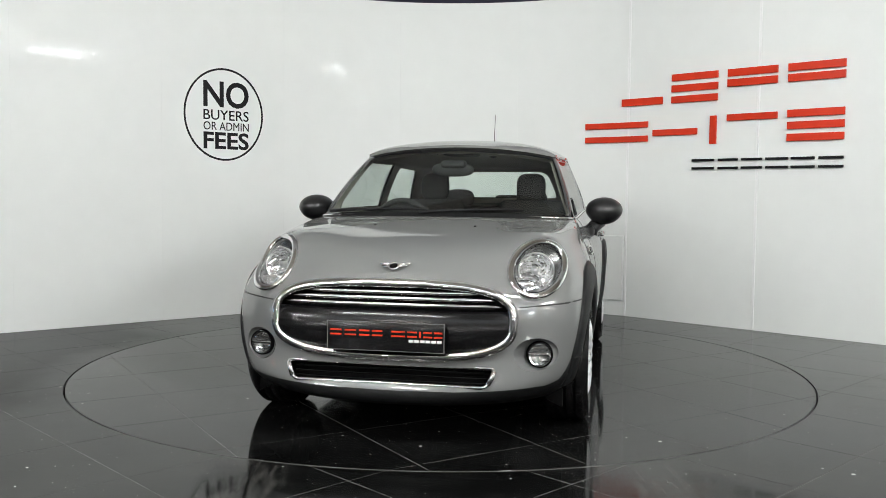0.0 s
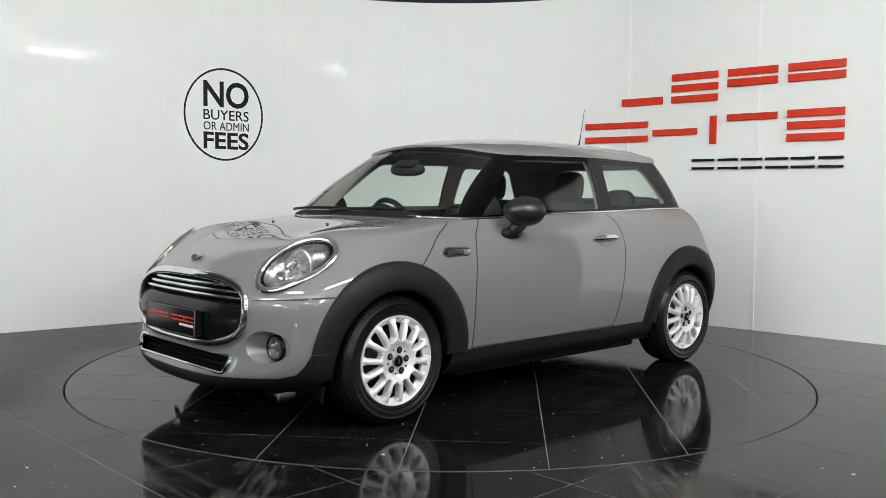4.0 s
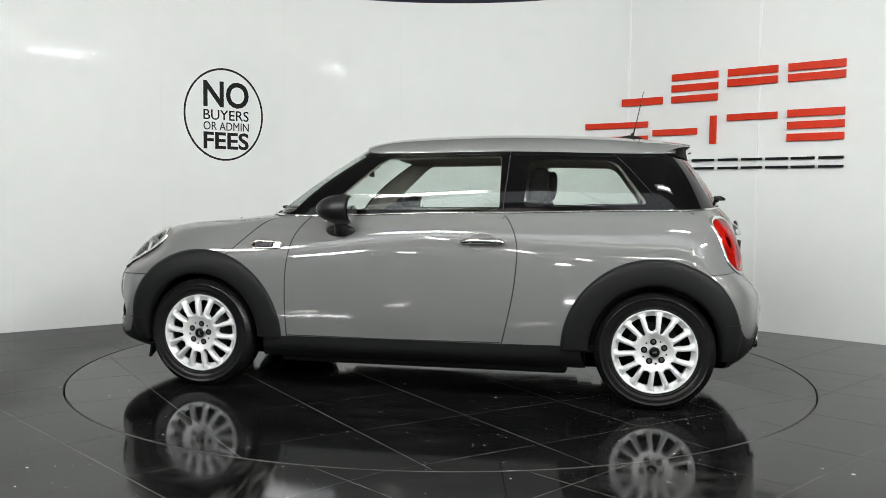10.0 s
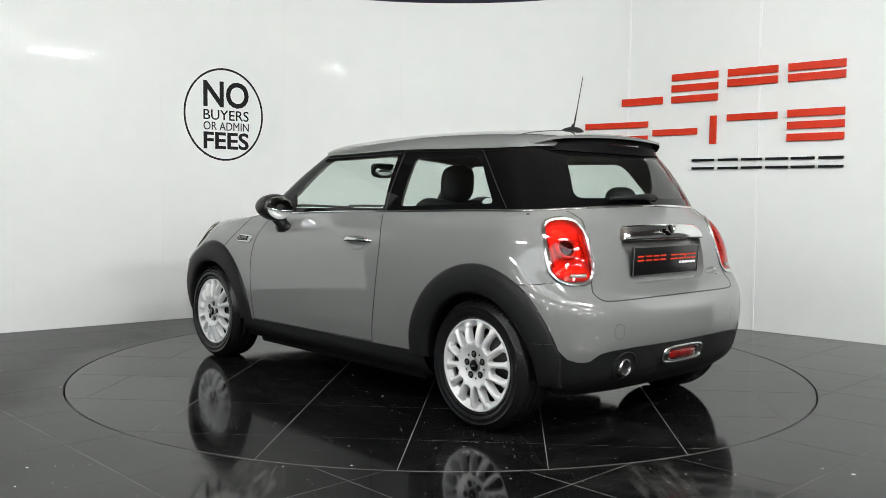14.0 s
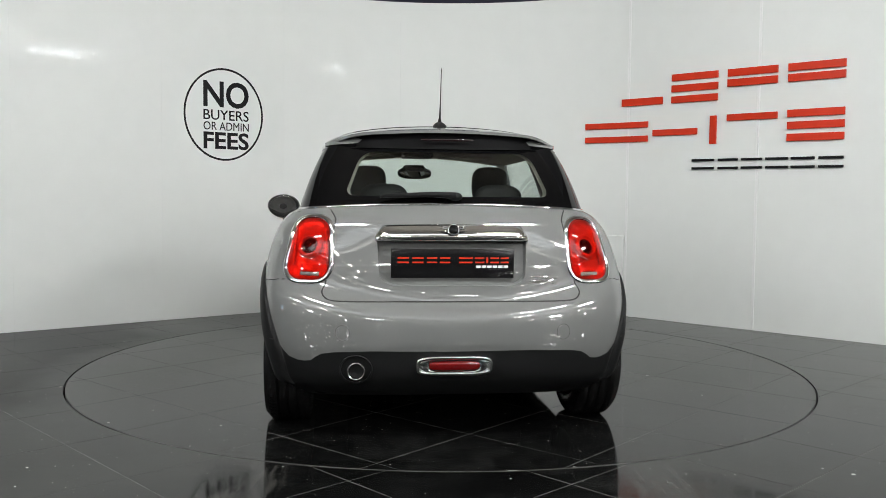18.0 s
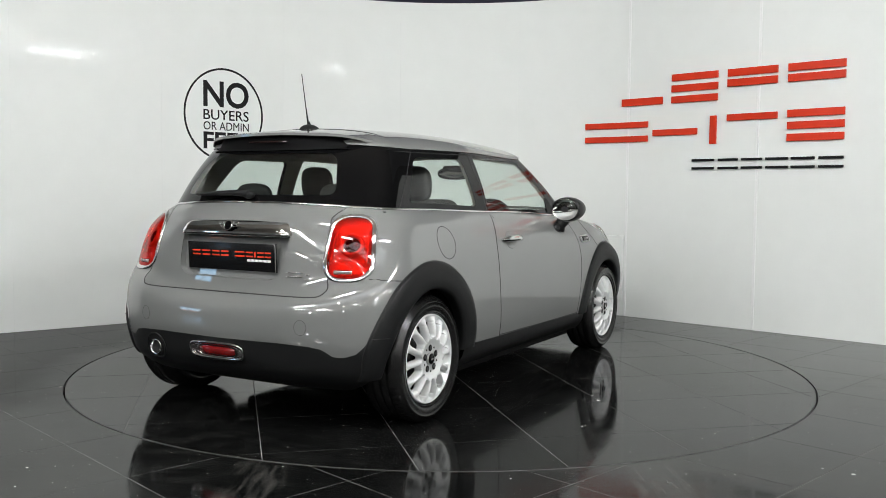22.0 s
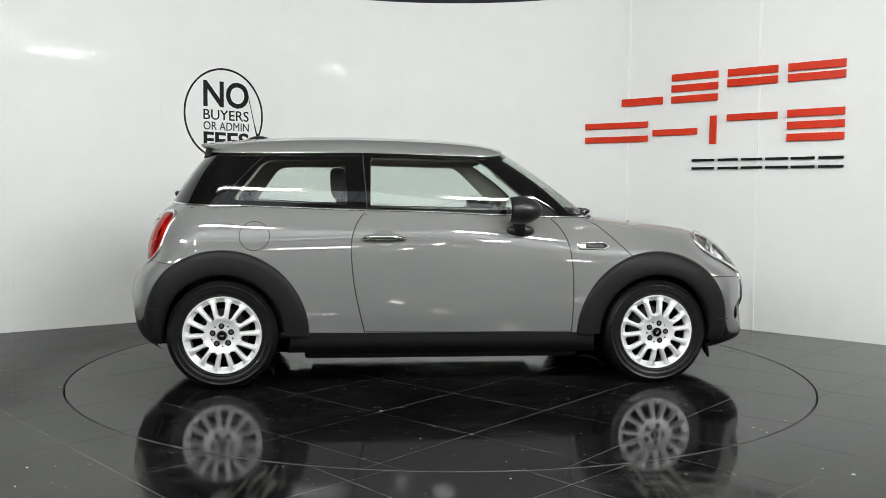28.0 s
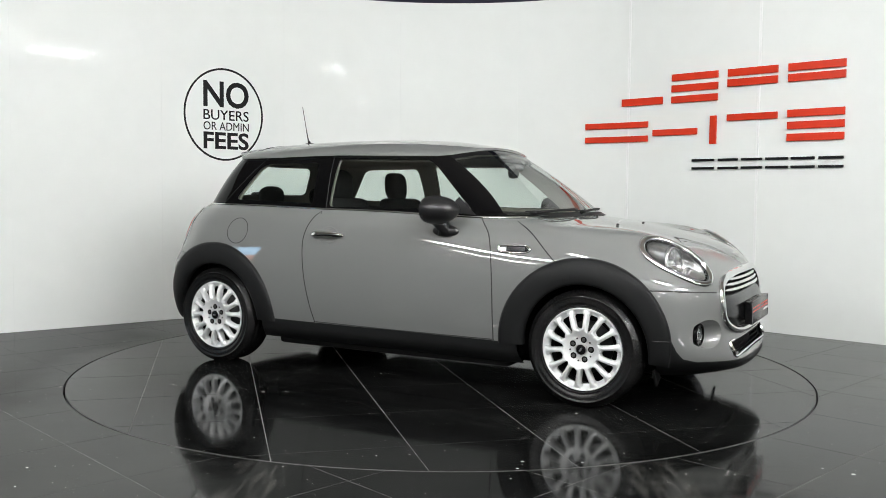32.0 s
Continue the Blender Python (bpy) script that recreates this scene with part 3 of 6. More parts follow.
def carpart(name, verts, faces, mat, parent=None, normals=None, label="", smooth=True):
    ob = mesh_object(name, verts, faces, mat, parent or car, smooth=smooth, normals=normals)
    if parent is None:
        ob.location = CAR_OFF
    if label:
        tagged(ob, label)
    return ob


def carbm(name, bm, mat, parent=None, label="", smooth=True):
    ob = part(name, bm, mat, parent or car, label, smooth)
    if parent is None:
        ob.location = CAR_OFF
    return ob


class Spline:
    """Natural cubic through evenly numbered knots; values may be rows."""

    def __init__(self, values):
        self.v = np.array(values, float)
        n = len(self.v)
        a = np.eye(n)
        b = np.zeros_like(self.v)
        for i in range(1, n - 1):
            a[i, i - 1:i + 2] = (1 / 6, 2 / 3, 1 / 6)
            b[i] = self.v[i + 1] - 2 * self.v[i] + self.v[i - 1]
        self.m = np.linalg.solve(a, b)

    def __call__(self, s):
        s = np.clip(np.asarray(s, float), 0, len(self.v) - 1)
        i = np.minimum(s.astype(int), len(self.v) - 2)
        t = s - i
        one = [...] + [None] * (self.v.ndim - 1)
        t = t[tuple(one)] if self.v.ndim > 1 else t
        a, b = 1 - t, t
        return a * self.v[i] + b * self.v[i + 1] + ((a ** 3 - a) * self.m[i] + (b ** 3 - b) * self.m[i + 1]) / 6


class Loft:
    """Half shell y >= 0: nose line, corner, side, corner, tail line. u runs round, s runs up the profiles."""

    def __init__(self, nose, front, middle, rear, tail, n_front, n_rear, uf, ur, u1, ease=2.0):
        self.nose, self.front, self.middle = Spline(nose), Spline(front), Spline(middle)
        self.rear, self.tail = Spline(rear), Spline(tail)
        self.nf, self.nr, self.uf, self.ur, self.u1 = Spline(n_front), Spline(n_rear), uf, ur, u1
        self.s1, self.ease, self.swell = len(nose) - 1, ease, None

    def __call__(self, u, s):
        u, s = np.broadcast_arrays(np.clip(np.asarray(u, float), 0, self.u1), np.clip(np.asarray(s, float), 0, self.s1))
        N, F, M, R, T = (c(s) for c in (self.nose, self.front, self.middle, self.rear, self.tail))
        nf, nr = self.nf(s), self.nr(s)
        a = np.clip(u / self.uf, 0, 1) * np.pi / 2
        sy = np.sin(a) ** (2 / nf)
        cx = np.clip(np.cos(a), 0, 1) ** (2 / nf)
        k = sy ** self.ease
        front = np.stack([F[..., 0] + (N[..., 0] - F[..., 0]) * cx, F[..., 1] * sy, N[..., 1] + (F[..., 2] - N[..., 1]) * k], -1)
        b = np.clip((self.u1 - u) / (self.u1 - self.ur), 0, 1) * np.pi / 2
        sy = np.sin(b) ** (2 / nr)
        cx = np.clip(np.cos(b), 0, 1) ** (2 / nr)
        k = sy ** self.ease
        back = np.stack([R[..., 0] + (T[..., 0] - R[..., 0]) * cx, R[..., 1] * sy, T[..., 1] + (R[..., 2] - T[..., 1]) * k], -1)
        w = np.clip((u - self.uf) / (self.ur - self.uf), 0, 1)
        x = F[..., 0] + (R[..., 0] - F[..., 0]) * w
        h = np.where(w < 0.5, w * 2, 2 - w * 2)
        e = h * h * (3 - 2 * h)
        base = np.where((w < 0.5)[..., None], F, R)
        yz = base[..., 1:] + (M - base[..., 1:]) * (0.75 * e + 0.25 * h)[..., None]
        side = np.concatenate([x[..., None], yz], -1)
        p = np.where((u < self.uf)[..., None], front, np.where((u > self.ur)[..., None], back, side))
        return p if self.swell is None else self.swell(p, s)

    def normal(self, u, s):
        d = 2e-3
        u = np.clip(u, 2 * d, self.u1 - 2 * d)
        s = np.clip(s, 2 * d, self.s1 - 2 * d)
        n = np.cross(self(u + d, s) - self(u - d, s), self(u, s + 3 * d) - self(u, s - 3 * d))
        n = n / np.maximum(np.linalg.norm(n, axis=-1, keepdims=True), 1e-9)
        flip = np.sign(np.sum(n * (self(u, s) - np.array([0.1, 0, 0.6])), -1, keepdims=True))
        return n * np.where(flip == 0, 1, flip)

    def prepare(self, sscale):
        self.sscale = sscale
        self.gu, self.gs = np.meshgrid(np.linspace(0, self.u1, 461), np.linspace(0, self.s1, 241), indexing="ij")
        self.gp = self(self.gu, self.gs)
        return self

    def find(self, view, points):
        """(u, s) of points given in a view: 'side' (x, z), 'front' or 'rear' (y, z)."""
        ax = (0, 2) if view == "side" else (1, 2)
        ok = {"side": (self.gp[..., 1] > 0.3), "front": self.gp[..., 0] > 0.3, "rear": self.gp[..., 0] < -1.0}[view]
        gp, gu, gs = self.gp[ok][:, ax], self.gu[ok], self.gs[ok]
        out = []
        for p in points:
            p = np.array(p, float)
            i = np.argmin(np.sum((gp - p) ** 2, -1))
            q = np.array([gu[i], gs[i]])
            for _ in range(4):
                f = self(q[0], q[1])[..., ax] - p
                d = 1e-3
                j = np.stack([(self(q[0] + d, q[1]) - self(q[0] - d, q[1]))[..., ax] / (2 * d),
                              (self(q[0], q[1] + d) - self(q[0], q[1] - d))[..., ax] / (2 * d)], -1)
                step = np.linalg.lstsq(j, -f, rcond=0.02)[0]
                q = q + np.clip(step, -0.05, 0.05)
                q = np.clip(q, [0, 0], [self.u1, self.s1])
            out.append(q)
        return np.array(out)

    def cut(self, nu, ns, lines):
        """Triangles of the shell with the given (u, s) lines as edges: u, s, triangles."""
        us, ss = np.linspace(0, self.u1, nu + 1), np.linspace(0, self.s1, ns + 1)
        k = self.sscale
        marks = np.concatenate([np.asarray(l) for l in lines]) * [1, k] if lines else np.zeros((0, 2))
        pts = []
        near = 0.3 * min(us[1], ss[1] * k)
        for i, u in enumerate(us):
            for j, s in enumerate(ss):
                rim = i in (0, nu) or j in (0, ns)
                if not rim and len(marks) and np.min(np.sum((marks - [u, s * k]) ** 2, -1)) < near * near:
                    continue
                pts.append((u, s * k))
        edges = []
        for l in lines:
            a = len(pts)
            pts += [(p[0], p[1] * k) for p in l]
            edges += [(i, i + 1) for i in range(a, len(pts) - 1)]
        a = len(pts)
        pts += [(0, 0), (self.u1, 0), (self.u1, self.s1 * k), (0, self.s1 * k)]
        edges += [(a, a + 1), (a + 1, a + 2), (a + 2, a + 3), (a + 3, a)]
        v, _, f, *_ = delaunay_2d_cdt([Vector(p) for p in pts], edges, [], 0, 1e-5)
        uv = np.array([(p.x, p.y / k) for p in v])
        return uv[:, 0], uv[:, 1], [tuple(t) for t in f]


def in_poly(pts, poly):
    """Which of the 2D points lie inside the polygon."""
    x, y = pts[:, 0], pts[:, 1]
    inside = np.zeros(len(pts), bool)
    n = len(poly)
    for i in range(n):
        (x0, y0), (x1, y1) = poly[i], poly[(i + 1) % n]
        if y0 == y1:
            continue
        hit = ((y0 > y) != (y1 > y)) & (x < (x1 - x0) * (y - y0) / (y1 - y0) + x0)
        inside ^= hit
    return inside


def dense(points, step=0.02, closed=False):
    """The polyline with points no further apart than step."""
    out = []
    seq = list(points) + ([points[0]] if closed else [])
    for a, b in zip(seq, seq[1:]):
        n = max(1, int(math.dist(a, b) / step))
        out += [tuple(a[k] + (b[k] - a[k]) * i / n for k in range(2)) for i in range(n)]
    out.append(tuple(seq[-1]))
    return out


def rounded(points, radius, n=6):
    """The closed polygon with its corners rounded."""
    out = []
    m = len(points)
    radii = radius if isinstance(radius, (list, tuple)) else [radius] * m
    for i in range(m):
        p, a, b = (Vector(points[k % m]) for k in (i, i - 1, i + 1))
        r = min(radii[i], (a - p).length * 0.48, (b - p).length * 0.48)
        s, e = p + (a - p).normalized() * r, p + (b - p).normalized() * r
        for k in range(n + 1):
            t = k / n
            q = s * (1 - t) ** 2 + p * 2 * t * (1 - t) + e * t * t
            out.append((q.x, q.y))
    return out


def curve(points, n=24):
    """A smooth open curve through 2D points."""
    sp = Spline(points)
    return [tuple(float(c) for c in sp(t)) for t in np.linspace(0, len(points) - 1, n)]


def oval(cx, cy, rx, ry, n=48, power=2.0, top=1.0):
    out = []
    for k in range(n):
        a = 2 * math.pi * k / n
        c, s = math.cos(a), math.sin(a)
        out.append((cx + rx * math.copysign(abs(c) ** (2 / power), c), cy + ry * (top if s > 0 else 1) * math.copysign(abs(s) ** (2 / power), s)))
    return out


def brow(p, s):
    """The wings rise over the headlights and flare ahead of the wheels."""
    k = np.clip((s - 5.8) / 1.8, 0, 1)
    k = k * k * (3 - 2 * k) * np.clip((11 - s) / 1.5, 0, 1)
    up = .030 * np.exp(-((p[..., 1] - .60) / .17) ** 2 - ((p[..., 0] - 1.50) / .27) ** 2) * k
    side = .018 * np.exp(-((p[..., 0] - 1.70) / .09) ** 2 - ((p[..., 2] - .50) / .20) ** 2) * np.clip(p[..., 1] / .5, 0, 1)
    return p + np.stack([up * .4, side, up], -1)


# -------- profiles, bottom edge to belt: nose and tail lines (x, z), the rest (x, y, z), the door (y, z)
body = Loft(
    nose=[(1.86, .165), (1.945, .185), (1.975, .235), (1.946, .31), (1.941, .42), (1.938, .55), (1.912, .68), (1.852, .762),
          (1.70, .838), (1.46, .898), (1.20, .945), (.95, .983)],
    front=[(1.15, .75, .185), (1.15, .80, .24), (1.15, .818, .305), (1.15, .835, .42), (1.15, .845, .55), (1.15, .845, .66),
           (1.15, .833, .745), (1.12, .805, .822), (1.05, .778, .875), (.93, .765, .915), (.80, .752, .943), (.66, .732, .967)],
    middle=[(.75, .19), (.805, .245), (.818, .31), (.838, .40), (.851, .54), (.853, .67), (.845, .79), (.825, .885), (.803, .93),
            (.785, .955), (.763, .978), (.737, .997)],
    rear=[(-1.34, .75, .19), (-1.35, .80, .245), (-1.36, .825, .32), (-1.36, .842, .42), (-1.36, .85, .55), (-1.35, .848, .67), (-1.32, .835, .79),
          (-1.30, .808, .885), (-1.28, .785, .94), (-1.27, .765, .97), (-1.26, .738, .998), (-1.27, .70, 1.018)],
    tail=[(-1.70, .20), (-1.79, .29), (-1.818, .395), (-1.828, .445), (-1.83, .505), (-1.812, .572), (-1.757, .618), (-1.738, .715),
          (-1.722, .815), (-1.705, .895), (-1.675, .975), (-1.615, 1.045)],
    n_front=[2.7, 2.9, 3.25, 3.5, 3.5, 3.3, 2.6, 2.3, 2.35, 2.4, 2.4, 2.5],
    n_rear=[2.8, 3.0, 3.1, 3.2, 3.2, 3.1, 2.9, 2.8, 2.7, 2.6, 2.6, 2.6],
    uf=1.25, ur=3.72, u1=4.65)
body.swell = brow
body.prepare(0.13)

glasshouse = Loft(
    nose=[(.95, .983), (.80, 1.10), (.60, 1.25), (.40, 1.388)],
    front=[(.66, .722, .967), (.52, .685, 1.09), (.37, .632, 1.22), (.22, .575, 1.335)],
    middle=[(.728, .997), (.697, 1.11), (.650, 1.23), (.595, 1.345)],
    rear=[(-1.27, .69, 1.018), (-1.23, .66, 1.12), (-1.19, .615, 1.235), (-1.15, .565, 1.335)],
    tail=[(-1.615, 1.045), (-1.555, 1.15), (-1.475, 1.26), (-1.385, 1.355)],
    n_front=[2.9, 2.9, 2.9, 2.9], n_rear=[2.6, 2.6, 2.6, 2.6],
    uf=.95, ur=3.1, u1=4.0).prepare(0.42)


def shell_tree(loft):
    """A ray target of both halves of a shell."""
    u, s = np.meshgrid(np.linspace(0, loft.u1, 150), np.linspace(0, loft.s1, 80), indexing="ij")
    p = loft(u, s).reshape(-1, 3)
    faces = [(i * 80 + j, i * 80 + j + 1, (i + 1) * 80 + j + 1, (i + 1) * 80 + j) for i in range(149) for j in range(79)]
    q = p * [1, -1, 1]
    both = [tuple(v) for v in np.concatenate([p, q])]
    return BVHTree.FromPolygons(both, faces + [tuple(k + len(p) for k in f) for f in faces])


TREES = {"body": shell_tree(body), "glass": shell_tree(glasshouse)}


def on_shell(view, a, b, which="body", side=1):
    """Point and outward normal of the shell met in a view: side (x, z), front or rear (y, z)."""
    if view == "side":
        o, d = Vector((a, 3 * side, b)), Vector((0, -side, 0))
    elif view == "front":
        o, d = Vector((4, a, b)), Vector((-1, 0, 0))
    else:
        o, d = Vector((-4, a, b)), Vector((1, 0, 0))
    p, n, _, _ = TREES[which].ray_cast(o, d)
    if p is None:
        p, n, _, _ = TREES[which].find_nearest(Vector((a, 0.8 * side, b)) if view == "side" else Vector((1.7 if view == "front" else -1.7, a, b)))
    if n.dot(d) > 0:
        n = -n
    return p, n


def ribbon(name, pts, nrm, width, lift, mat, parent=None, closed=False, label="", thick=0.002):
    """A thin raised strip along points of a surface."""
    n = len(pts)
    verts, faces = [], []
    for i in range(n):
        a, b = pts[(i - 1) % n] if closed or i else pts[0], pts[(i + 1) % n] if closed or i < n - 1 else pts[-1]
        t = (b - a).normalized()
        w = t.cross(nrm[i]).normalized() * width / 2
        o = nrm[i] * lift
        verts += [pts[i] - w + o - nrm[i] * thick, pts[i] - w * 0.8 + o, pts[i] + w * 0.8 + o, pts[i] + w + o - nrm[i] * thick]
    for i in range(n if closed else n - 1):
        a, b = 4 * i, 4 * ((i + 1) % n)
        faces += [(a + k, a + k + 1, b + k + 1, b + k) for k in range(3)]
    return carpart(name, verts, faces, mat, parent, label=label)


def tube(name, pts, radius, mat, parent=None, closed=False, label="", seg=8, nrm=None, flat=1.0):
    """A round or flattened bar along points."""
    n = len(pts)
    pts = [Vector(p) for p in pts]
    verts, faces = [], []
    ref = Vector((0, 0, 1))
    for i in range(n):
        a = pts[(i - 1) % n] if closed or i else pts[0]
        b = pts[(i + 1) % n] if closed or i < n - 1 else pts[-1]
        t = (b - a).normalized()
        up = nrm[i] if nrm else ref
        if abs(t.dot(up)) > 0.95:
            up = Vector((1, 0, 0)) if abs(t.x) < 0.9 else Vector((0, 1, 0))
        w = t.cross(up).normalized()
        v = w.cross(t).normalized()
        r = radius[i] if isinstance(radius, (list, tuple)) else radius
        for k in range(seg):
            c = 2 * math.pi * k / seg
            verts.append(pts[i] + w * math.cos(c) * r + v * math.sin(c) * r * flat)
    for i in range(n if closed else n - 1):
        for k in range(seg):
            l = (k + 1) % seg
            faces.append((i * seg + k, i * seg + l, ((i + 1) % n) * seg + l, ((i + 1) % n) * seg + k))
    if not closed:
        faces += [tuple(range(seg))[::-1], tuple(range((n - 1) * seg, n * seg))]
    return carpart(name, verts, faces, mat, parent, label=label)


# -------- outlines of panels and openings
WHEELS = ((1.2475, 0.305), (-1.2475, 0.305))
ARCH_OUT, ARCH_IN = 0.470, 0.335
DOOR = [(.739, .30), (.741, .45), (.739, .62), (.727, .75), (.70, .86), (.655, .93), (.62, .967), (.62, 1.05), (-.452, 1.05), (-.452, 1.0),
        (-.50, .94), (-.533, .85), (-.537, .75), (-.522, .60), (-.493, .45), (-.457, .30)]
DOOR_FRONT = curve(DOOR[:7], 30)
DOOR_BACK = curve(DOOR[9:], 30)
DOOR_LOOP = DOOR_FRONT + [(.62, 1.06), (-.452, 1.06)] + DOOR_BACK
BONNET_SIDE = curve([(1.10, .745), (1.055, .785), (.975, .86), (.90, .922), (.835, .956)], 16)
GRILLE = oval(0, .547, .537, .157, 72, 3.0, 1.0)
INTAKE = rounded([(-.47, .353), (.47, .353), (.435, .272), (-.435, .272)], [.03, .03, .03, .03])
HEAD = oval(.618, .767, .110, .112, 48, 2.05)
FOG = oval(.632, .408, .092, .072, 32)
TAILLIGHT = rounded([(.530, .992), (.690, .986), (.752, .704), (.535, .704)], [.115, .105, .095, .09], 12)
PLATE_BAY = rounded([(-.335, .90), (.335, .90), (.325, .72), (.27, .69), (-.27, .69), (-.325, .72)], [.02, .02, .06, .03, .03, .06])
HATCH_SIDE = curve([(.56, 1.045), (.525, 1.0), (.505, .93), (.515, .80), (.555, .705), (.575, .665), (.555, .638), (.48, .627), (.25, .624), (0, .623)], 40)


REAR_LOW = [(0, .414), (.366, .417), (.52, .411), (.575, .402), (.601, .387), (.622, .370), (.65, .366), (.684, .369)]
REAR_FOOT = [(-1.722, .369), (-1.701, .382), (-1.688, .407), (-1.664, .452), (-1.59, .452)]
FRONT_LOW = [(0, .248), (.30, .252), (.419, .257), (.55, .263), (.638, .268)]
FRONT_FOOT = [(1.805, .266), (1.744, .284), (1.717, .321), (1.694, .379), (1.61, .379)]


def build_body():
    lines = []
    f = body.find
    lines.append(f("side", dense(DOOR_FRONT)))
    lines.append(f("side", dense(DOOR_BACK)))
    lines.append(f("side", dense(BONNET_SIDE)))
    for cx, cz in WHEELS:
        lines.append(f("side", [(cx + .372 * math.cos(a), cz + .372 * math.sin(a)) for a in np.linspace(-.27, math.pi + .27, 60)]))
    half = lambda loop: [p for p in loop if p[0] > 0.004]
    g = sorted(half(GRILLE), key=lambda p: math.atan2(p[1] - .547, p[0]))
    lines.append(f("front", [(0, .39)] + g + [(0, .704)]))
    it = sorted(half(INTAKE), key=lambda p: math.atan2(p[1] - .312, p[0]))
    lines.append(f("front", dense([(0, .272)] + it + [(0, .353)])))
    lines.append(f("front", HEAD + HEAD[:1]))
    lines.append(f("front", FOG + FOG[:1]))
    lines.append(f("rear", TAILLIGHT + TAILLIGHT[:1]))
    pb = sorted(half(PLATE_BAY), key=lambda p: math.atan2(p[1] - .80, p[0]))
    lines.append(f("rear", dense([(0, .69)] + pb + [(0, .90)])))
    lines.append(f("rear", dense(HATCH_SIDE)))
    shut_s = lambda view, seq: f(view, seq)
    front_line = [(1.60, .628), (1.70, .626), (1.80, .622)]
    nose_line = [(.74, .623), (.62, .618), (.54, .612)]
    shut = np.concatenate([f("side", dense(front_line)), f("front", dense(nose_line))])
    lines.append(shut)
    rear_line = np.concatenate([f("side", [(-1.50, .700), (-1.55, .703), (-1.60, .707)]), f("rear", [(.76, .712), (.70, .715)])])
    lines.append(rear_line)
    lines.append(np.array([(u, 2.0) for u in np.linspace(0, body.u1, 160)]))
    lines.append(np.concatenate([f("rear", dense(REAR_LOW)), f("side", dense(REAR_FOOT))]))
    lines.append(np.concatenate([f("front", dense(FRONT_LOW)), f("side", dense(FRONT_FOOT))]))
    u, s, tris = body.cut(170, 74, lines)
    P, N = body(u, s), body.normal(u, s)
    N[u < 1e-6, 1] = 0
    N[u > body.u1 - 1e-6, 1] = 0
    T = np.array(tris)
    C = P[T].mean(1)
    S = s[T].mean(1)
    U = u[T].mean(1)
    xz, yz = C[:, [0, 2]], C[:, [1, 2]]
    tag = np.full(len(T), "rear_quarter", object)
    x, y, z = C.T
    seam_x = np.interp(z, [p[1] for p in BONNET_SIDE], [p[0] for p in BONNET_SIDE])
    tag[x > 0.3] = "front_wing"
    tag[(x > seam_x) & (x > .6) & (z > .60)] = "bonnet"
    lo = np.interp(x, [1.2, 1.6, 1.70, 1.80], [.628, .628, .626, .622])
    lo2 = np.interp(y, [.54, .62, .74], [.612, .618, .623])
    tag[(x > 1.2) & (z < np.where(x > 1.80, lo2, lo))] = "front_bumper"
    tag[in_poly(xz, DOOR_LOOP) & (y > .4)] = "door"
    edge = np.where(x > -1.60, np.interp(-x, [1.50, 1.60], [.700, .707]), np.interp(y, [.70, .76], [.715, .712]))
    tag[(x < -1.3) & (z < edge)] = "rear_bumper"
    hy = [p for p in HATCH_SIDE] + [(-.1, .623), (-.1, 1.1), (.56, 1.1)]
    tag[in_poly(yz, hy) & (x < -1.4)] = "tailgate"
    tag[(S < 2) & (np.abs(x) < 1.2)] = "sill"
    for low, foot, sign, name in ((FRONT_LOW, FRONT_FOOT, 1, "front_lip"), (REAR_LOW, REAR_FOOT, -1, "rear_apron")):
        across = np.interp(y, [p[0] for p in low], [p[1] for p in low])
        along = np.interp(sign * x, [sign * p[0] for p in foot[::-1]], [p[1] for p in foot[::-1]])
        tag[(sign * x > 1.2) & (z < np.where(sign * x > sign * foot[0][0], across, along))] = name
    for cx, cz in WHEELS:
        tag[(np.hypot(x - cx, z - cz) < .372) & (y > .3)] = ""
    tag[in_poly(yz, GRILLE) & (x > 1.5)] = ""
    tag[in_poly(yz, INTAKE) & (x > 1.5)] = ""
    tag[in_poly(yz, HEAD) & (x > 1.2)] = ""
    tag[in_poly(yz, FOG) & (x > 1.3)] = ""
    tag[in_poly(yz, TAILLIGHT) & (x < -1.3)] = ""
    tag[in_poly(yz, PLATE_BAY) & (x < -1.4)] = ""
    made = {}
    for name in ("bonnet", "front_bumper", "tailgate", "rear_bumper", "front_lip", "rear_apron", "front_wing", "door", "rear_quarter", "sill"):
        sel = T[tag == name]
        ids, inv = np.unique(sel, return_inverse=True)
        tri = inv.reshape(-1, 3)
        p, n = P[ids], N[ids]
        turn = np.sum(np.cross(p[tri[:, 1]] - p[tri[:, 0]], p[tri[:, 2]] - p[tri[:, 0]]) * n[tri[:, 0]], -1) < 0
        tri[turn] = tri[turn][:, ::-1]
        mat = PLASTIC if name in ("front_lip", "rear_apron", "sill") else PAINT
        mp, mn, mt = p * [1, -1, 1], n * [1, -1, 1], tri[:, ::-1]
        if name in ("bonnet", "front_bumper", "tailgate", "rear_bumper", "front_lip", "rear_apron"):
            made[name] = carpart(name, np.concatenate([p, mp]), np.concatenate([tri, mt + len(p)]).tolist(), mat, normals=np.concatenate([n, mn]))
        else:
            made[name, 1] = carpart(name, p, tri.tolist(), mat, normals=n)
            made[name, -1] = carpart(name, mp, mt.tolist(), mat, normals=mn)
    return made


build_body()


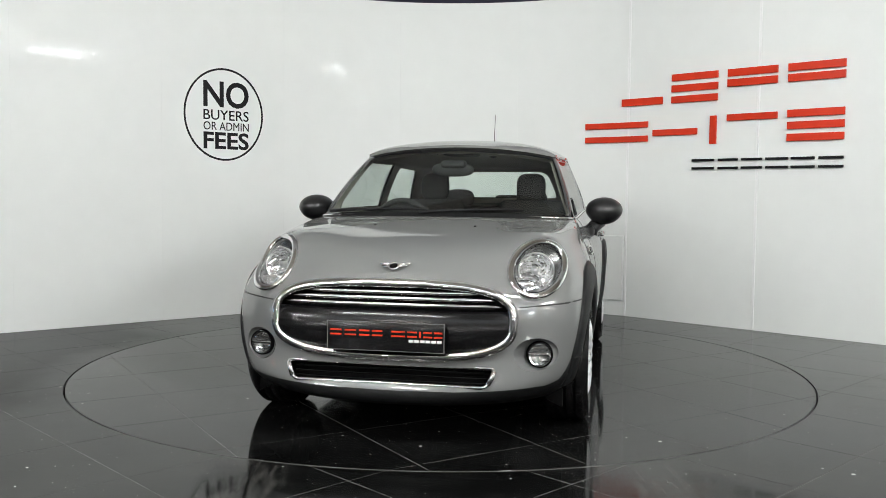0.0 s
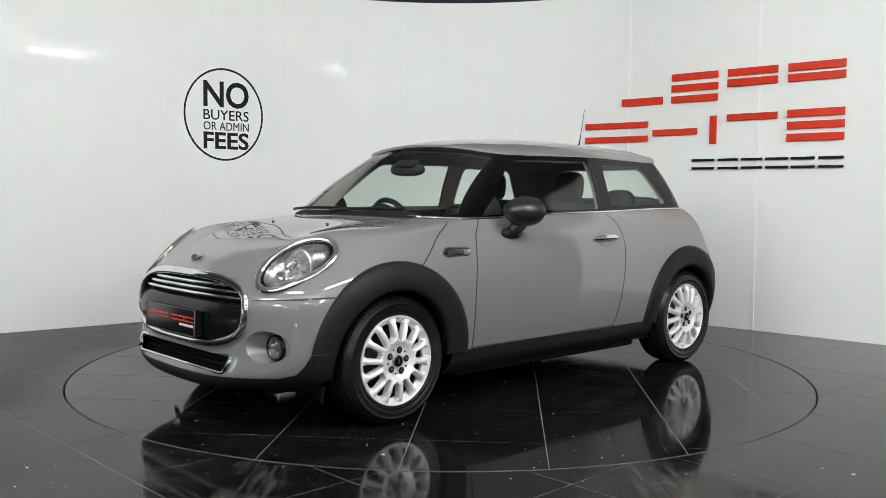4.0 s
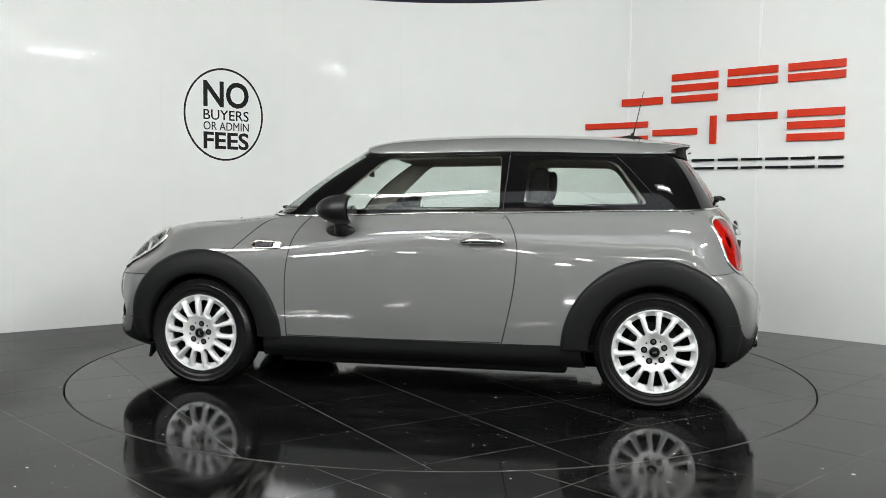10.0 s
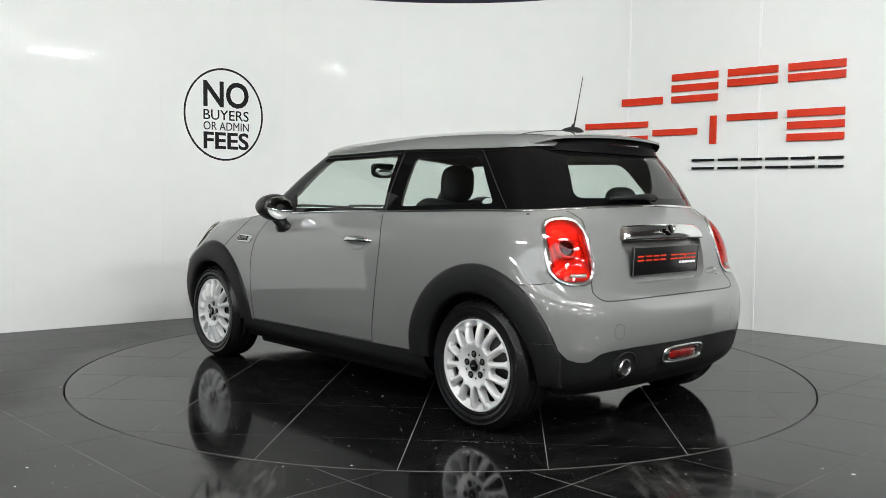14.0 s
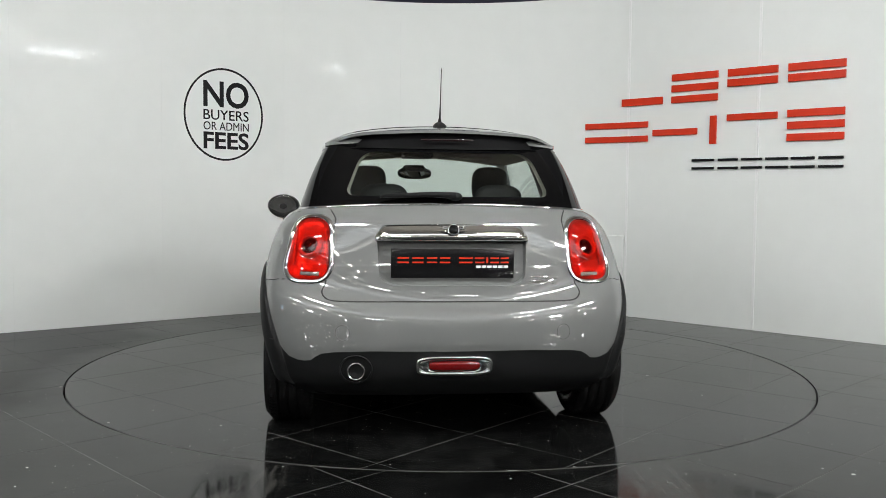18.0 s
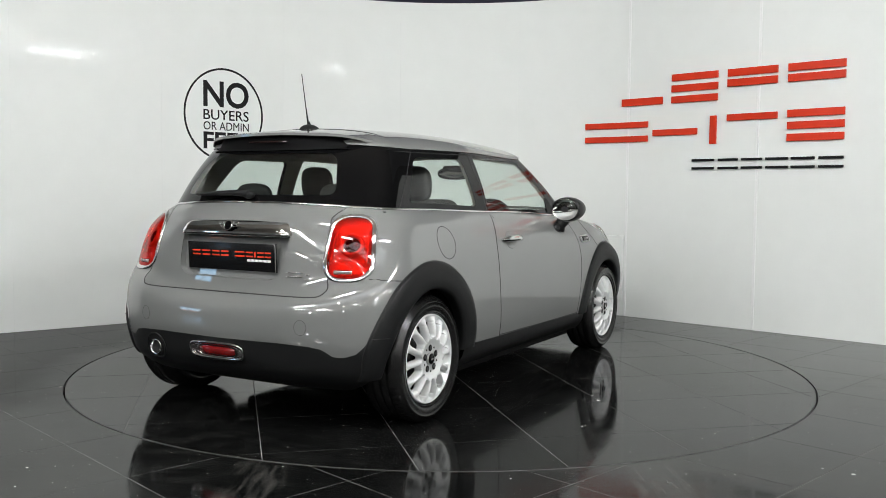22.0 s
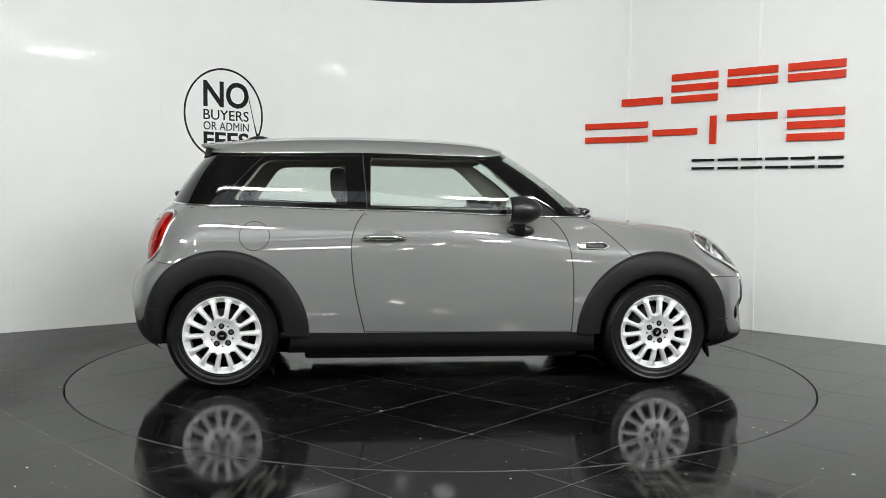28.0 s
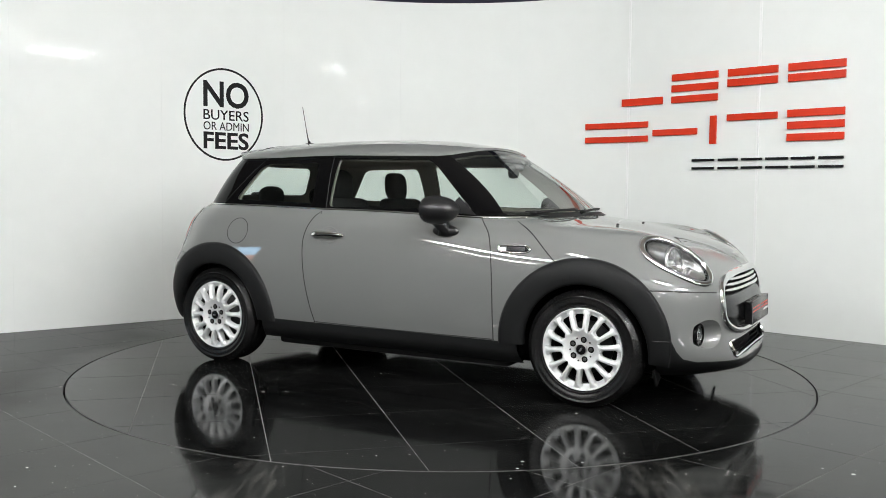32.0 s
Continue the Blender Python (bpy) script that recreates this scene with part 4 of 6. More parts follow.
# ---------------------------------------------------------------- glasshouse, roof, spoiler
SIDE_GLASS = rounded([(.555, 1.008), (.215, 1.312), (-.425, 1.318), (-.428, 1.018)], [.03, .10, .04, .025])
QUARTER_GLASS = rounded([(-.555, 1.032), (-.575, 1.292), (-1.035, 1.285), (-1.205, 1.055)], [.03, .04, .06, .03])
REAR_GLASS = rounded([(-.478, 1.085), (.478, 1.085), (.398, 1.292), (-.398, 1.292)], [.05, .05, .07, .07])


def build_glasshouse():
    f = glasshouse.find
    half = sorted([p for p in REAR_GLASS if p[0] > 0.003], key=lambda p: math.atan2(p[1] - 1.19, p[0]))
    side, quarter = f("side", dense(SIDE_GLASS, .03, True)), f("side", dense(QUARTER_GLASS, .03, True))
    rear = f("rear", dense([(0, 1.085)] + half + [(0, 1.292)], .03))
    pillar = f("front", dense([(.698, 1.00), (.556, 1.335)], .04))
    ua, ub = pillar[0][0], pillar[-1][0]
    screen = np.array([(0, .14), (ua * .5, .14), (ua * .95, .16)] + [(p[0], min(max(p[1], .22), 2.66)) for p in pillar] +
                      [(ub * .95, 2.72), (ub * .5, 2.76), (0, 2.76)])
    u, s, tris = glasshouse.cut(110, 22, [side, quarter, rear, screen])
    P, N = glasshouse(u, s), glasshouse.normal(u, s)
    N[u < 1e-6, 1] = 0
    N[u > glasshouse.u1 - 1e-6, 1] = 0
    T = np.array(tris)
    us = np.stack([u[T].mean(1), s[T].mean(1)], -1)
    tag = np.full(len(T), "pillar_trim", object)
    tag[in_poly(us, side)] = "side_window"
    tag[in_poly(us, quarter)] = "quarter_window"
    tag[in_poly(us, [(glasshouse.u1 + .1, rear[0][1])] + [tuple(p) for p in rear] + [(glasshouse.u1 + .1, rear[-1][1])])] = "rear_window"
    tag[in_poly(us, [(-.1, .14)] + [tuple(p) for p in screen] + [(-.1, 2.76)])] = "windscreen"
    out = {}
    for name in ("pillar_trim", "side_window", "quarter_window", "rear_window", "windscreen"):
        sel = T[tag == name]
        ids, inv = np.unique(sel, return_inverse=True)
        tri = inv.reshape(-1, 3)
        p, n = P[ids], N[ids]
        turn = np.sum(np.cross(p[tri[:, 1]] - p[tri[:, 0]], p[tri[:, 2]] - p[tri[:, 0]]) * n[tri[:, 0]], -1) < 0
        tri[turn] = tri[turn][:, ::-1]
        mp, mn, mt = p * [1, -1, 1], n * [1, -1, 1], tri[:, ::-1]
        mat = PIANO if name == "pillar_trim" else GLASS
        label = "gloss black window pillars" if name == "pillar_trim" else "clear lightly tinted glass"
        if name in ("pillar_trim", "rear_window", "windscreen"):
            out[name] = carpart(name, np.concatenate([p, mp]), np.concatenate([tri, mt + len(p)]).tolist(), mat, normals=np.concatenate([n, mn]), label=label)
        else:
            out[name, 1] = carpart(name, p, tri.tolist(), mat, normals=n, label=label)
            out[name, -1] = carpart(name, mp, mt.tolist(), mat, normals=mn, label=label)
    inner = glasshouse(u, s) * [.985, .972, 1] + [-.003, 0, -.004]
    sel = T[(tag == "pillar_trim")]
    ids, inv = np.unique(sel, return_inverse=True)
    tri, p = inv.reshape(-1, 3), inner[ids]
    carpart("pillar_lining", np.concatenate([p, p * [1, -1, 1]]), np.concatenate([tri, tri[:, ::-1] + len(p)]).tolist(), LINER, label="pale grey pillar lining")
    return out


build_glasshouse()
CROWN = Spline([(.46, 1.372), (.25, 1.417), (.0, 1.441), (-.35, 1.451), (-.70, 1.449), (-1.05, 1.434), (-1.40, 1.398)])
_cx = np.linspace(0, 6, 200)
_cp = CROWN(_cx)


def crown(x):
    return np.interp(-np.asarray(x), -_cp[:, 0], _cp[:, 1])


def roof_point(u, r):
    """Roof: r = 1 at the gutter, 0 on the centre line."""
    e = glasshouse(u, np.full_like(u, 3.0))
    x = e[..., 0] * (0.80 + 0.20 * r) - 0.09 * (1 - r)
    y = e[..., 1] * r * (1 + 0.014 * r ** 6)
    fall = crown(e[..., 0]) - e[..., 2]
    z = crown(x) - fall * (0.62 * r ** 2.2 + 0.38 * r ** 9)
    return np.stack([x + .012 * np.sign(e[..., 0] + .4) * r ** 6 * (np.abs(e[..., 0] + .4) > .5), y, z + 0.006], -1)


def build_roof():
    nu, nr = 120, 26
    u, r = np.meshgrid(np.linspace(0, glasshouse.u1, nu + 1), 1 - (np.linspace(0, 1, nr + 1)) ** 1.4, indexing="ij")
    p = roof_point(u, r)
    d = 1e-3
    n = np.cross(roof_point(np.clip(u + d, 0, glasshouse.u1), r) - roof_point(np.clip(u - d, 0, glasshouse.u1), r),
                 roof_point(u, np.clip(r + d, 0, 1)) - roof_point(u, np.clip(r - d, 0, 1)))
    n /= np.maximum(np.linalg.norm(n, axis=-1, keepdims=True), 1e-9)
    n *= np.where(n[..., 2:] < 0, -1, 1)
    n[np.abs(n).sum(-1) < .1] = (0, 0, 1)
    n[0, :, 1] = n[-1, :, 1] = 0
    n[:, -1, 1] = 0
    lip = p[:, :1] + [0, 0, -.016]
    p = np.concatenate([lip, p], 1)
    n = np.concatenate([n[:, :1] * [1, 1, .1], n], 1)
    k = nr + 2
    P, N = p.reshape(-1, 3), n.reshape(-1, 3)
    quads = [(i * k + j, i * k + j + 1, (i + 1) * k + j + 1, (i + 1) * k + j) for i in range(nu) for j in range(k - 1)]
    q = np.array(quads)
    carpart("roof", np.concatenate([P, P * [1, -1, 1]]), np.concatenate([q[:, ::-1], q + len(P)]).tolist(), PAINT, normals=np.concatenate([N, N * [1, -1, 1]]))
    low = P * [.97, .97, 1] + [0, 0, -.035]
    carpart("headliner", np.concatenate([low, low * [1, -1, 1]]), np.concatenate([q, q[:, ::-1] + len(P)]).tolist(), LINER, label="pale grey felt headliner")
    line = [Vector(v) + Vector((0, 0, -.018)) for v in p[:, 0]]
    ring = line + [Vector((v.x, -v.y, v.z)) for v in line[::-1][1:-1]]
    tube("roof_gutter", ring, .008, PIANO, closed=True, label="thin black strip under the roof edge")


def build_spoiler():
    """Roof spoiler over the rear window: painted top and rim, black underside with a brake lamp."""
    ny, nx = 44, 16
    top, low = [], []
    for i in range(ny + 1):
        y0 = -1 + 2 * i / ny
        k = abs(y0)
        tip = -1.450 + .140 * k ** 4
        for j in range(nx + 1):
            t = j / nx
            x = -1.12 + (tip + 1.12) * t
            y = y0 * (.566 - .060 * t)
            z = float(crown(max(x, -1.40))) + .008 - max(0, -1.40 - x) * .22 - (.094 - .034 * t) * (.62 * k ** 2.2 + .38 * k ** 9) - .004 * max(0, 1 - 8 * t)
            top.append((x, y, z))
            low.append((x, y, z - .013))
    w = nx + 1
    q = [(i * w + j, i * w + j + 1, (i + 1) * w + j + 1, (i + 1) * w + j) for i in range(ny) for j in range(nx)]
    edge = [j for j in range(w)] + [i * w + nx for i in range(1, ny + 1)] + [ny * w + j for j in range(nx - 1, -1, -1)]
    sp = carpart("roof_spoiler", top, q, PAINT)
    ring = [top[a] for a in edge] + [low[a] for a in edge]
    e = len(edge)
    carpart("spoiler_rim", ring, [(a, a + 1, e + a + 1, e + a) for a in range(e - 1)], PAINT, sp)
    line = [Vector(top[i * w + 2]) + Vector((0, 0, .0006)) for i in range(ny + 1)]
    tube("spoiler_joint", line, .0022, SEAM, sp, seg=6)
    # black wedge from the tip down to the rear window
    rows, verts = 7, []
    for i in range(ny + 1):
        a = Vector(low[i * w + nx]) + Vector((.030, 0, .004))
        a.y *= .93
        b, n = on_shell("rear", a.y * .94, 1.302 + .008 * (a.y / .54) ** 2, "glass")
        b += n * .006
        for r in range(rows + 1):
            s = r / rows
            verts.append(a + (b - a) * s + Vector((-.2, 0, -1)).normalized() * (.010 * math.sin(math.pi * s)))
    h = rows + 1
    faces = [(i * h + r, (i + 1) * h + r, (i + 1) * h + r + 1, i * h + r + 1) for i in range(ny) for r in range(rows)]
    for i, flip in ((0, 1), (ny, -1)):
        k = len(verts)
        side = [Vector((low[i * w + j][0] + .030 * j / nx, low[i * w + j][1] * (1 - .07 * j / nx), low[i * w + j][2] + .004)) for j in range(5, nx)]
        verts += side
        loop = list(range(k, k + len(side))) + [i * h + r for r in range(1, h)]
        faces.append(tuple(loop[::flip]))
    k = len(verts)
    verts += low
    faces += [tuple(k + v for v in reversed(f)) for f in q]
    carpart("spoiler_underside", verts, faces, SATIN_BLACK, sp, label="black spoiler underside")
    carbm("high_brake_lamp", box_bm(-1.456, -1.446, -.122, .122, 1.346, 1.353, .002), PIANO_RED, sp, "slim dark high-level brake lamp")


PIANO_RED = material("lamp_dark_red", (0.012, 0.003, 0.003), rough=0.05, grain=0.1, scale=100, coat=1.0)
build_roof()
build_spoiler()


def both(fn):
    for side in (1, -1):
        fn(side)


def shell_line(view, pts, which="body", side=1, lift=0.0):
    p, n = [], []
    for a, b in pts:
        q, w = on_shell(view, a * (side if view != "side" else 1), b, which, side)
        p.append(q + w * lift), n.append(w)
    return p, n


def seam(view, pts, side=1, width=.007, which="body", parent=None, closed=False):
    p, n = shell_line(view, dense(pts, .03), which, side)
    return ribbon("shut_line", p, n, width, .0011, SEAM, parent, closed)


def build_seams(side):
    seam("side", DOOR_FRONT, side)
    seam("side", DOOR_BACK, side)
    seam("side", [p for p in BONNET_SIDE if math.hypot(p[0] - 1.2475, p[1] - .305) > ARCH_OUT - .01], side)
    seam("side", [(1.56, .628), (1.68, .627), (1.76, .623)], side)
    seam("front", [(.76, .623), (.66, .619), (.56, .612)], side)
    p1, n1 = shell_line("side", dense([(-1.50, .700), (-1.60, .707)], .03), "body", side)
    p2, n2 = shell_line("rear", dense([(.775, .711), (.74, .713)], .03), "body", side)
    ribbon("shut_line", p1 + p2, n1 + n2, .0055, .0007, SEAM)
    seam("rear", [p for p in HATCH_SIDE if p[1] < 0.70 or p[1] > .97], side)
    seam("side", [(-.447, 1.005), (-.452, 1.10), (-.462, 1.20), (-.47, 1.335)], side, .007, "glass")
    seam("side", [(-1.02, 1.325), (-1.10, 1.25), (-1.30, 1.03)], side, .004, "glass")
    seam("side", [(.735, .312), (0.1, .312), (-.455, .318)], side, .006)
    # chrome strip along the belt
    u = np.linspace(0, glasshouse.u1, 130)
    P, N = glasshouse(u, np.full_like(u, .03)), glasshouse.normal(u, np.full_like(u, .05))
    P = P + N * .004
    pts = [Vector((p[0], p[1] * side, p[2])) for p in P]
    nr = [Vector((p[0], p[1] * side, p[2])) for p in N]
    tube("belt_chrome", pts, .0062, CHROME, label="bright chrome belt strip", nrm=nr, flat=.8)


both(build_seams)


# ---------------------------------------------------------------- arches, underbody
def arch_out(a, wheel):
    """Outer radius of the cladding: it narrows towards the bumpers."""
    low = math.degrees(a if wheel == 0 else math.pi - a)
    near = (.430, .440, .452, .462) if wheel == 0 else (.405, .418, .441, .452)
    return float(np.interp(low, [-10, 0, 12, 28, 50, 130, 180, 190], [*near, .469, .470, .474, .474]))


def build_arch(side, wheel):
    cx, cz = WHEELS[wheel]
    prof = [(ARCH_OUT + .001, -.006), (ARCH_OUT, .006), (ARCH_OUT - .012, .013), (.43, .016), (.39, .016), (.352, .013), (ARCH_IN + .004, .006),
            (ARCH_IN, -.006), (ARCH_IN + .008, -.05)]
    n = 64
    a0, a1 = (-.16, math.pi + .02) if wheel == 0 else (-.02, math.pi + .14)
    a0, a1 = a0, a1
    verts, faces = [], []
    for i in range(n + 1):
        a = a0 + (a1 - a0) * i / n
        out = arch_out(a, wheel)
        for r, o in prof:
            r = ARCH_IN + (r - ARCH_IN) * (out - ARCH_IN) / (ARCH_OUT - ARCH_IN)
            x, z = cx + r * math.cos(a), cz + r * math.sin(a)
            p, nn = on_shell("side", x, max(z, .21), "body", side)
            lean = max(.25, abs(nn.y))
            verts.append((x + nn.x * o, p.y + side * o * (1 if o > 0 else 1), z))
    k = len(prof)
    for i in range(n):
        for j in range(k - 1):
            faces.append((i * k + j, i * k + j + 1, (i + 1) * k + j + 1, (i + 1) * k + j))
    if side < 0:
        faces = [f[::-1] for f in faces]
    arch = carpart("wheel_arch", verts, faces, PLASTIC, label="grained black wheel arch cladding")
    # outline groove between arch and paint
    pts, nr = [], []
    for i in range(n + 1):
        a = a0 + (a1 - a0) * i / n
        out = arch_out(a, wheel) + .002
        x, z = cx + out * math.cos(a), cz + out * math.sin(a)
        p, nn = on_shell("side", x, max(z, .22), "body", side)
        pts.append(Vector((x, p.y, z))), nr.append(nn)
    ribbon("arch_joint", pts, nr, .006, .001, SEAM, arch)
    # joint between the arch and its foot at the bumper
    xa, xb, zj = ((1.606, 1.694, .379), (-1.592, -1.664, .452))[wheel]
    jp, jn = shell_line("side", [(xa + (xb - xa) * k / 6, zj) for k in range(7)], "body", side, .0165)
    ribbon("arch_joint", jp, jn, .005, .001, SEAM, arch)
    # wheel well
    verts, faces = [], []
    m = 28
    for i in range(m + 1):
        a = -.2 + (math.pi + .4) * i / m
        for y in (.46, .835):
            r = .366 if y > .5 else .376
            verts.append((cx + r * math.cos(a), side * y if y < .5 else side * min(y, abs(on_shell("side", cx + r * math.cos(a), max(.22, cz + r * math.sin(a)), "body", side)[0].y) - .02), cz + r * math.sin(a)))
    faces = [(2 * i, 2 * i + 1, 2 * i + 3, 2 * i + 2) for i in range(m)]
    c = len(verts)
    verts.append((cx, side * .46, cz))
    faces += [(2 * i, 2 * i + 2, c) for i in range(m)]
    carpart("wheel_well", verts, faces, UNDER, arch)


for w in (0, 1):
    build_arch(1, w)
    build_arch(-1, w)


def build_underbody():
    carbm("floor_pan", box_bm(-1.05, 1.70, -.46, .46, .140, .26, .02), UNDER)
    carbm("floor_pan", box_bm(-.80, .80, -.735, .735, .150, .26, .02), UNDER)
    carbm("front_bulkhead", box_bm(.70, 1.60, -.455, .455, .26, .70, .02), UNDER)
    carbm("front_valance", box_bm(1.55, 1.80, -.46, .46, .168, .21, .02), UNDER)
    carbm("rear_valance", box_bm(-1.68, -1.50, -.50, .50, .205, .25, .02), UNDER)
    carbm("silencer", box_bm(-1.66, -1.40, .18, .62, .19, .30, .04), UNDER)
    tube("axle_beam", [(-1.2475, -.6, .26), (-1.2475, .6, .26)], .035, UNDER)


build_underbody()


def build_flaps():
    """Small rubber air deflectors ahead of each wheel."""
    for s in (1, -1):
        for x, z0, z1, y0, y1 in ((1.600, .135, .215, .66, .735), (-.880, .188, .255, .58, .735)):
            a, b = sorted((s * y0, s * y1))
            bm = box_bm(x - .008, x + .008, a, b, z0, z1, .004)
            for v in bm.verts:
                if v.co.z < (z0 + z1) / 2:
                    v.co.x += .012 if x > 0 else -.004
                    if abs(v.co.y) < .68:
                        v.co.z += .03
            carbm("air_deflector", bm, UNDER, None, "small black rubber flap ahead of the wheel")


build_flaps()


# ---------------------------------------------------------------- wheels
def revolve(profile, seg=72):
    """Verts and quads of a profile (radius, y) turned round the y axis."""
    verts, faces = [], []
    k = len(profile)
    for i in range(seg):
        a = 2 * math.pi * i / seg
        for r, y in profile:
            verts.append((r * math.cos(a), y, r * math.sin(a)))
    for i in range(seg):
        l = (i + 1) % seg
        for j in range(k - 1):
            faces.append((i * k + j, i * k + j + 1, l * k + j + 1, l * k + j))
    return verts, faces


DULL = material("bolt_dull_steel", (0.10, 0.10, 0.10), rough=0.45, metal=0.8, grain=0.1, scale=200)
# dark tone puts the shade behind the spokes into barrel and brake disc
DARK_ALLOY = material("wheel_inner_shade_grey", (0.05, 0.05, 0.05), rough=0.5, metal=0.5, grain=0.1, scale=90)


def gap_half(r, root, half, flare, outer):
    """Half width of an opening between two spokes at radius r: rounded root, flared towards the rim."""
    if r <= root or r > outer + 1e-6:
        return 0.0
    w = half * math.sqrt(1 - ((root + half - r) / half) ** 2) if r < root + half else half + (flare - half) * (r - root - half) / (outer - root - half)
    k = max(0.0, (r - outer + .008) / .008)
    return w - .007 * (1 - math.sqrt(max(0, 1 - k * k)))


def spoke_mesh():
    """Cast wheel face: seven pairs of rounded spokes round a dished hub, on a hollow rim."""
    n, outer, cols, span = 14, .1830, 10, 4
    inside = [.030, .042, .052, .062, .072, .080, .087, .0925, .0960, .0985, .1010, .104, .1065, .108, .1095, .112, .116, .121, .127, .134, .142, .151, .160,
              .167, .172, .175, .1775, .1795, .1812, outer]
    radii = inside + [.1855, .188, .191, .1945, .198, .2015, .2045, .2065]
    crest = lambda r: float(np.interp(r, [.03, .045, .062, .074, .084, .094, .105, .12, .15, .175, .190, .2015, .2065], [.002, .002, .003, .0075, .0140, .0195, .0230, .0240, .0210, .0140, .0080, .0015, .0]))
    hollow = lambda r: float(np.interp(r, [.175, .183, .188, .194, .200, .2045, .2065], [-.024, -.022, -.0195, -.0150, -.0085, -.0025, .0]))
    shapes = ((.0958, .0076, .0248), (.1060, .0185, .0268))
    verts, faces, rows = [], [], {}

    def put(r, a, z):
        verts.append((r * math.cos(a), z, r * math.sin(a)))
        return len(verts) - 1

    def edges(i, r):
        mid = 2 * math.pi * (i + .5) / n
        w = gap_half(min(r, outer), *shapes[i % 2], outer) / r
        return mid - w, mid + w
    for i in range(n):
        for q, r in enumerate(radii):
            a0, a1 = edges((i - 1) % n, r)[1] - (2 * math.pi if i == 0 else 0), edges(i, r)[0]
            soft = min(1, max(0, (r - .094) / .022))
            soft = soft * soft * (3 - 2 * soft)
            row = []
            for c in range(cols + 1):
                t = 2 * c / cols - 1
                fall = 1 - math.sqrt(max(0, 1 - t * t))
                drop = .0185 + (max(crest(r) - hollow(r), 0) - .0185) * min(1, max(0, (r - .172) / .011))
                row.append(put(r, a0 + (a1 - a0) * c / cols, crest(r) - drop * soft * (.85 * fall + .15 * t * t)))
            rows[i, q] = row
        for q in range(len(radii) - 1):
            a, b = rows[i, q], rows[i, q + 1]
            faces += [(a[c], b[c], b[c + 1], a[c + 1]) for c in range(cols)]
    first, last = len(inside) - 1, len(radii) - 1
    for i in range(n):
        l = (i + 1) % n
        last_row = None
        for q in range(first, last + 1):
            r = radii[q]
            a0, a1 = edges(i, r)
            row = [rows[i, q][-1]] + [put(r, a0 + (a1 - a0) * c / span, hollow(r)) for c in range(1, span)] + [rows[l, q][0]]
            if last_row:
                faces += [(last_row[c], row[c], row[c + 1], last_row[c + 1]) for c in range(span)]
            else:
                arc = row
            last_row = row
        # walls of the opening
        start = next(q for q, r in enumerate(inside) if gap_half(r, *shapes[i % 2], outer) > 0) - 1
        loop = [rows[i, q][-1] for q in range(start, first)] + arc + [rows[l, q][0] for q in range(first - 1, start, -1)]
        deep = []
        for v in loop:
            x, z, y = verts[v]
            verts.append((x, min(z, -.004) - .016, y))
            deep.append(len(verts) - 1)
        m = len(loop)
        faces += [(loop[c], deep[c], deep[(c + 1) % m], loop[(c + 1) % m]) for c in range(m)]
    return verts, faces


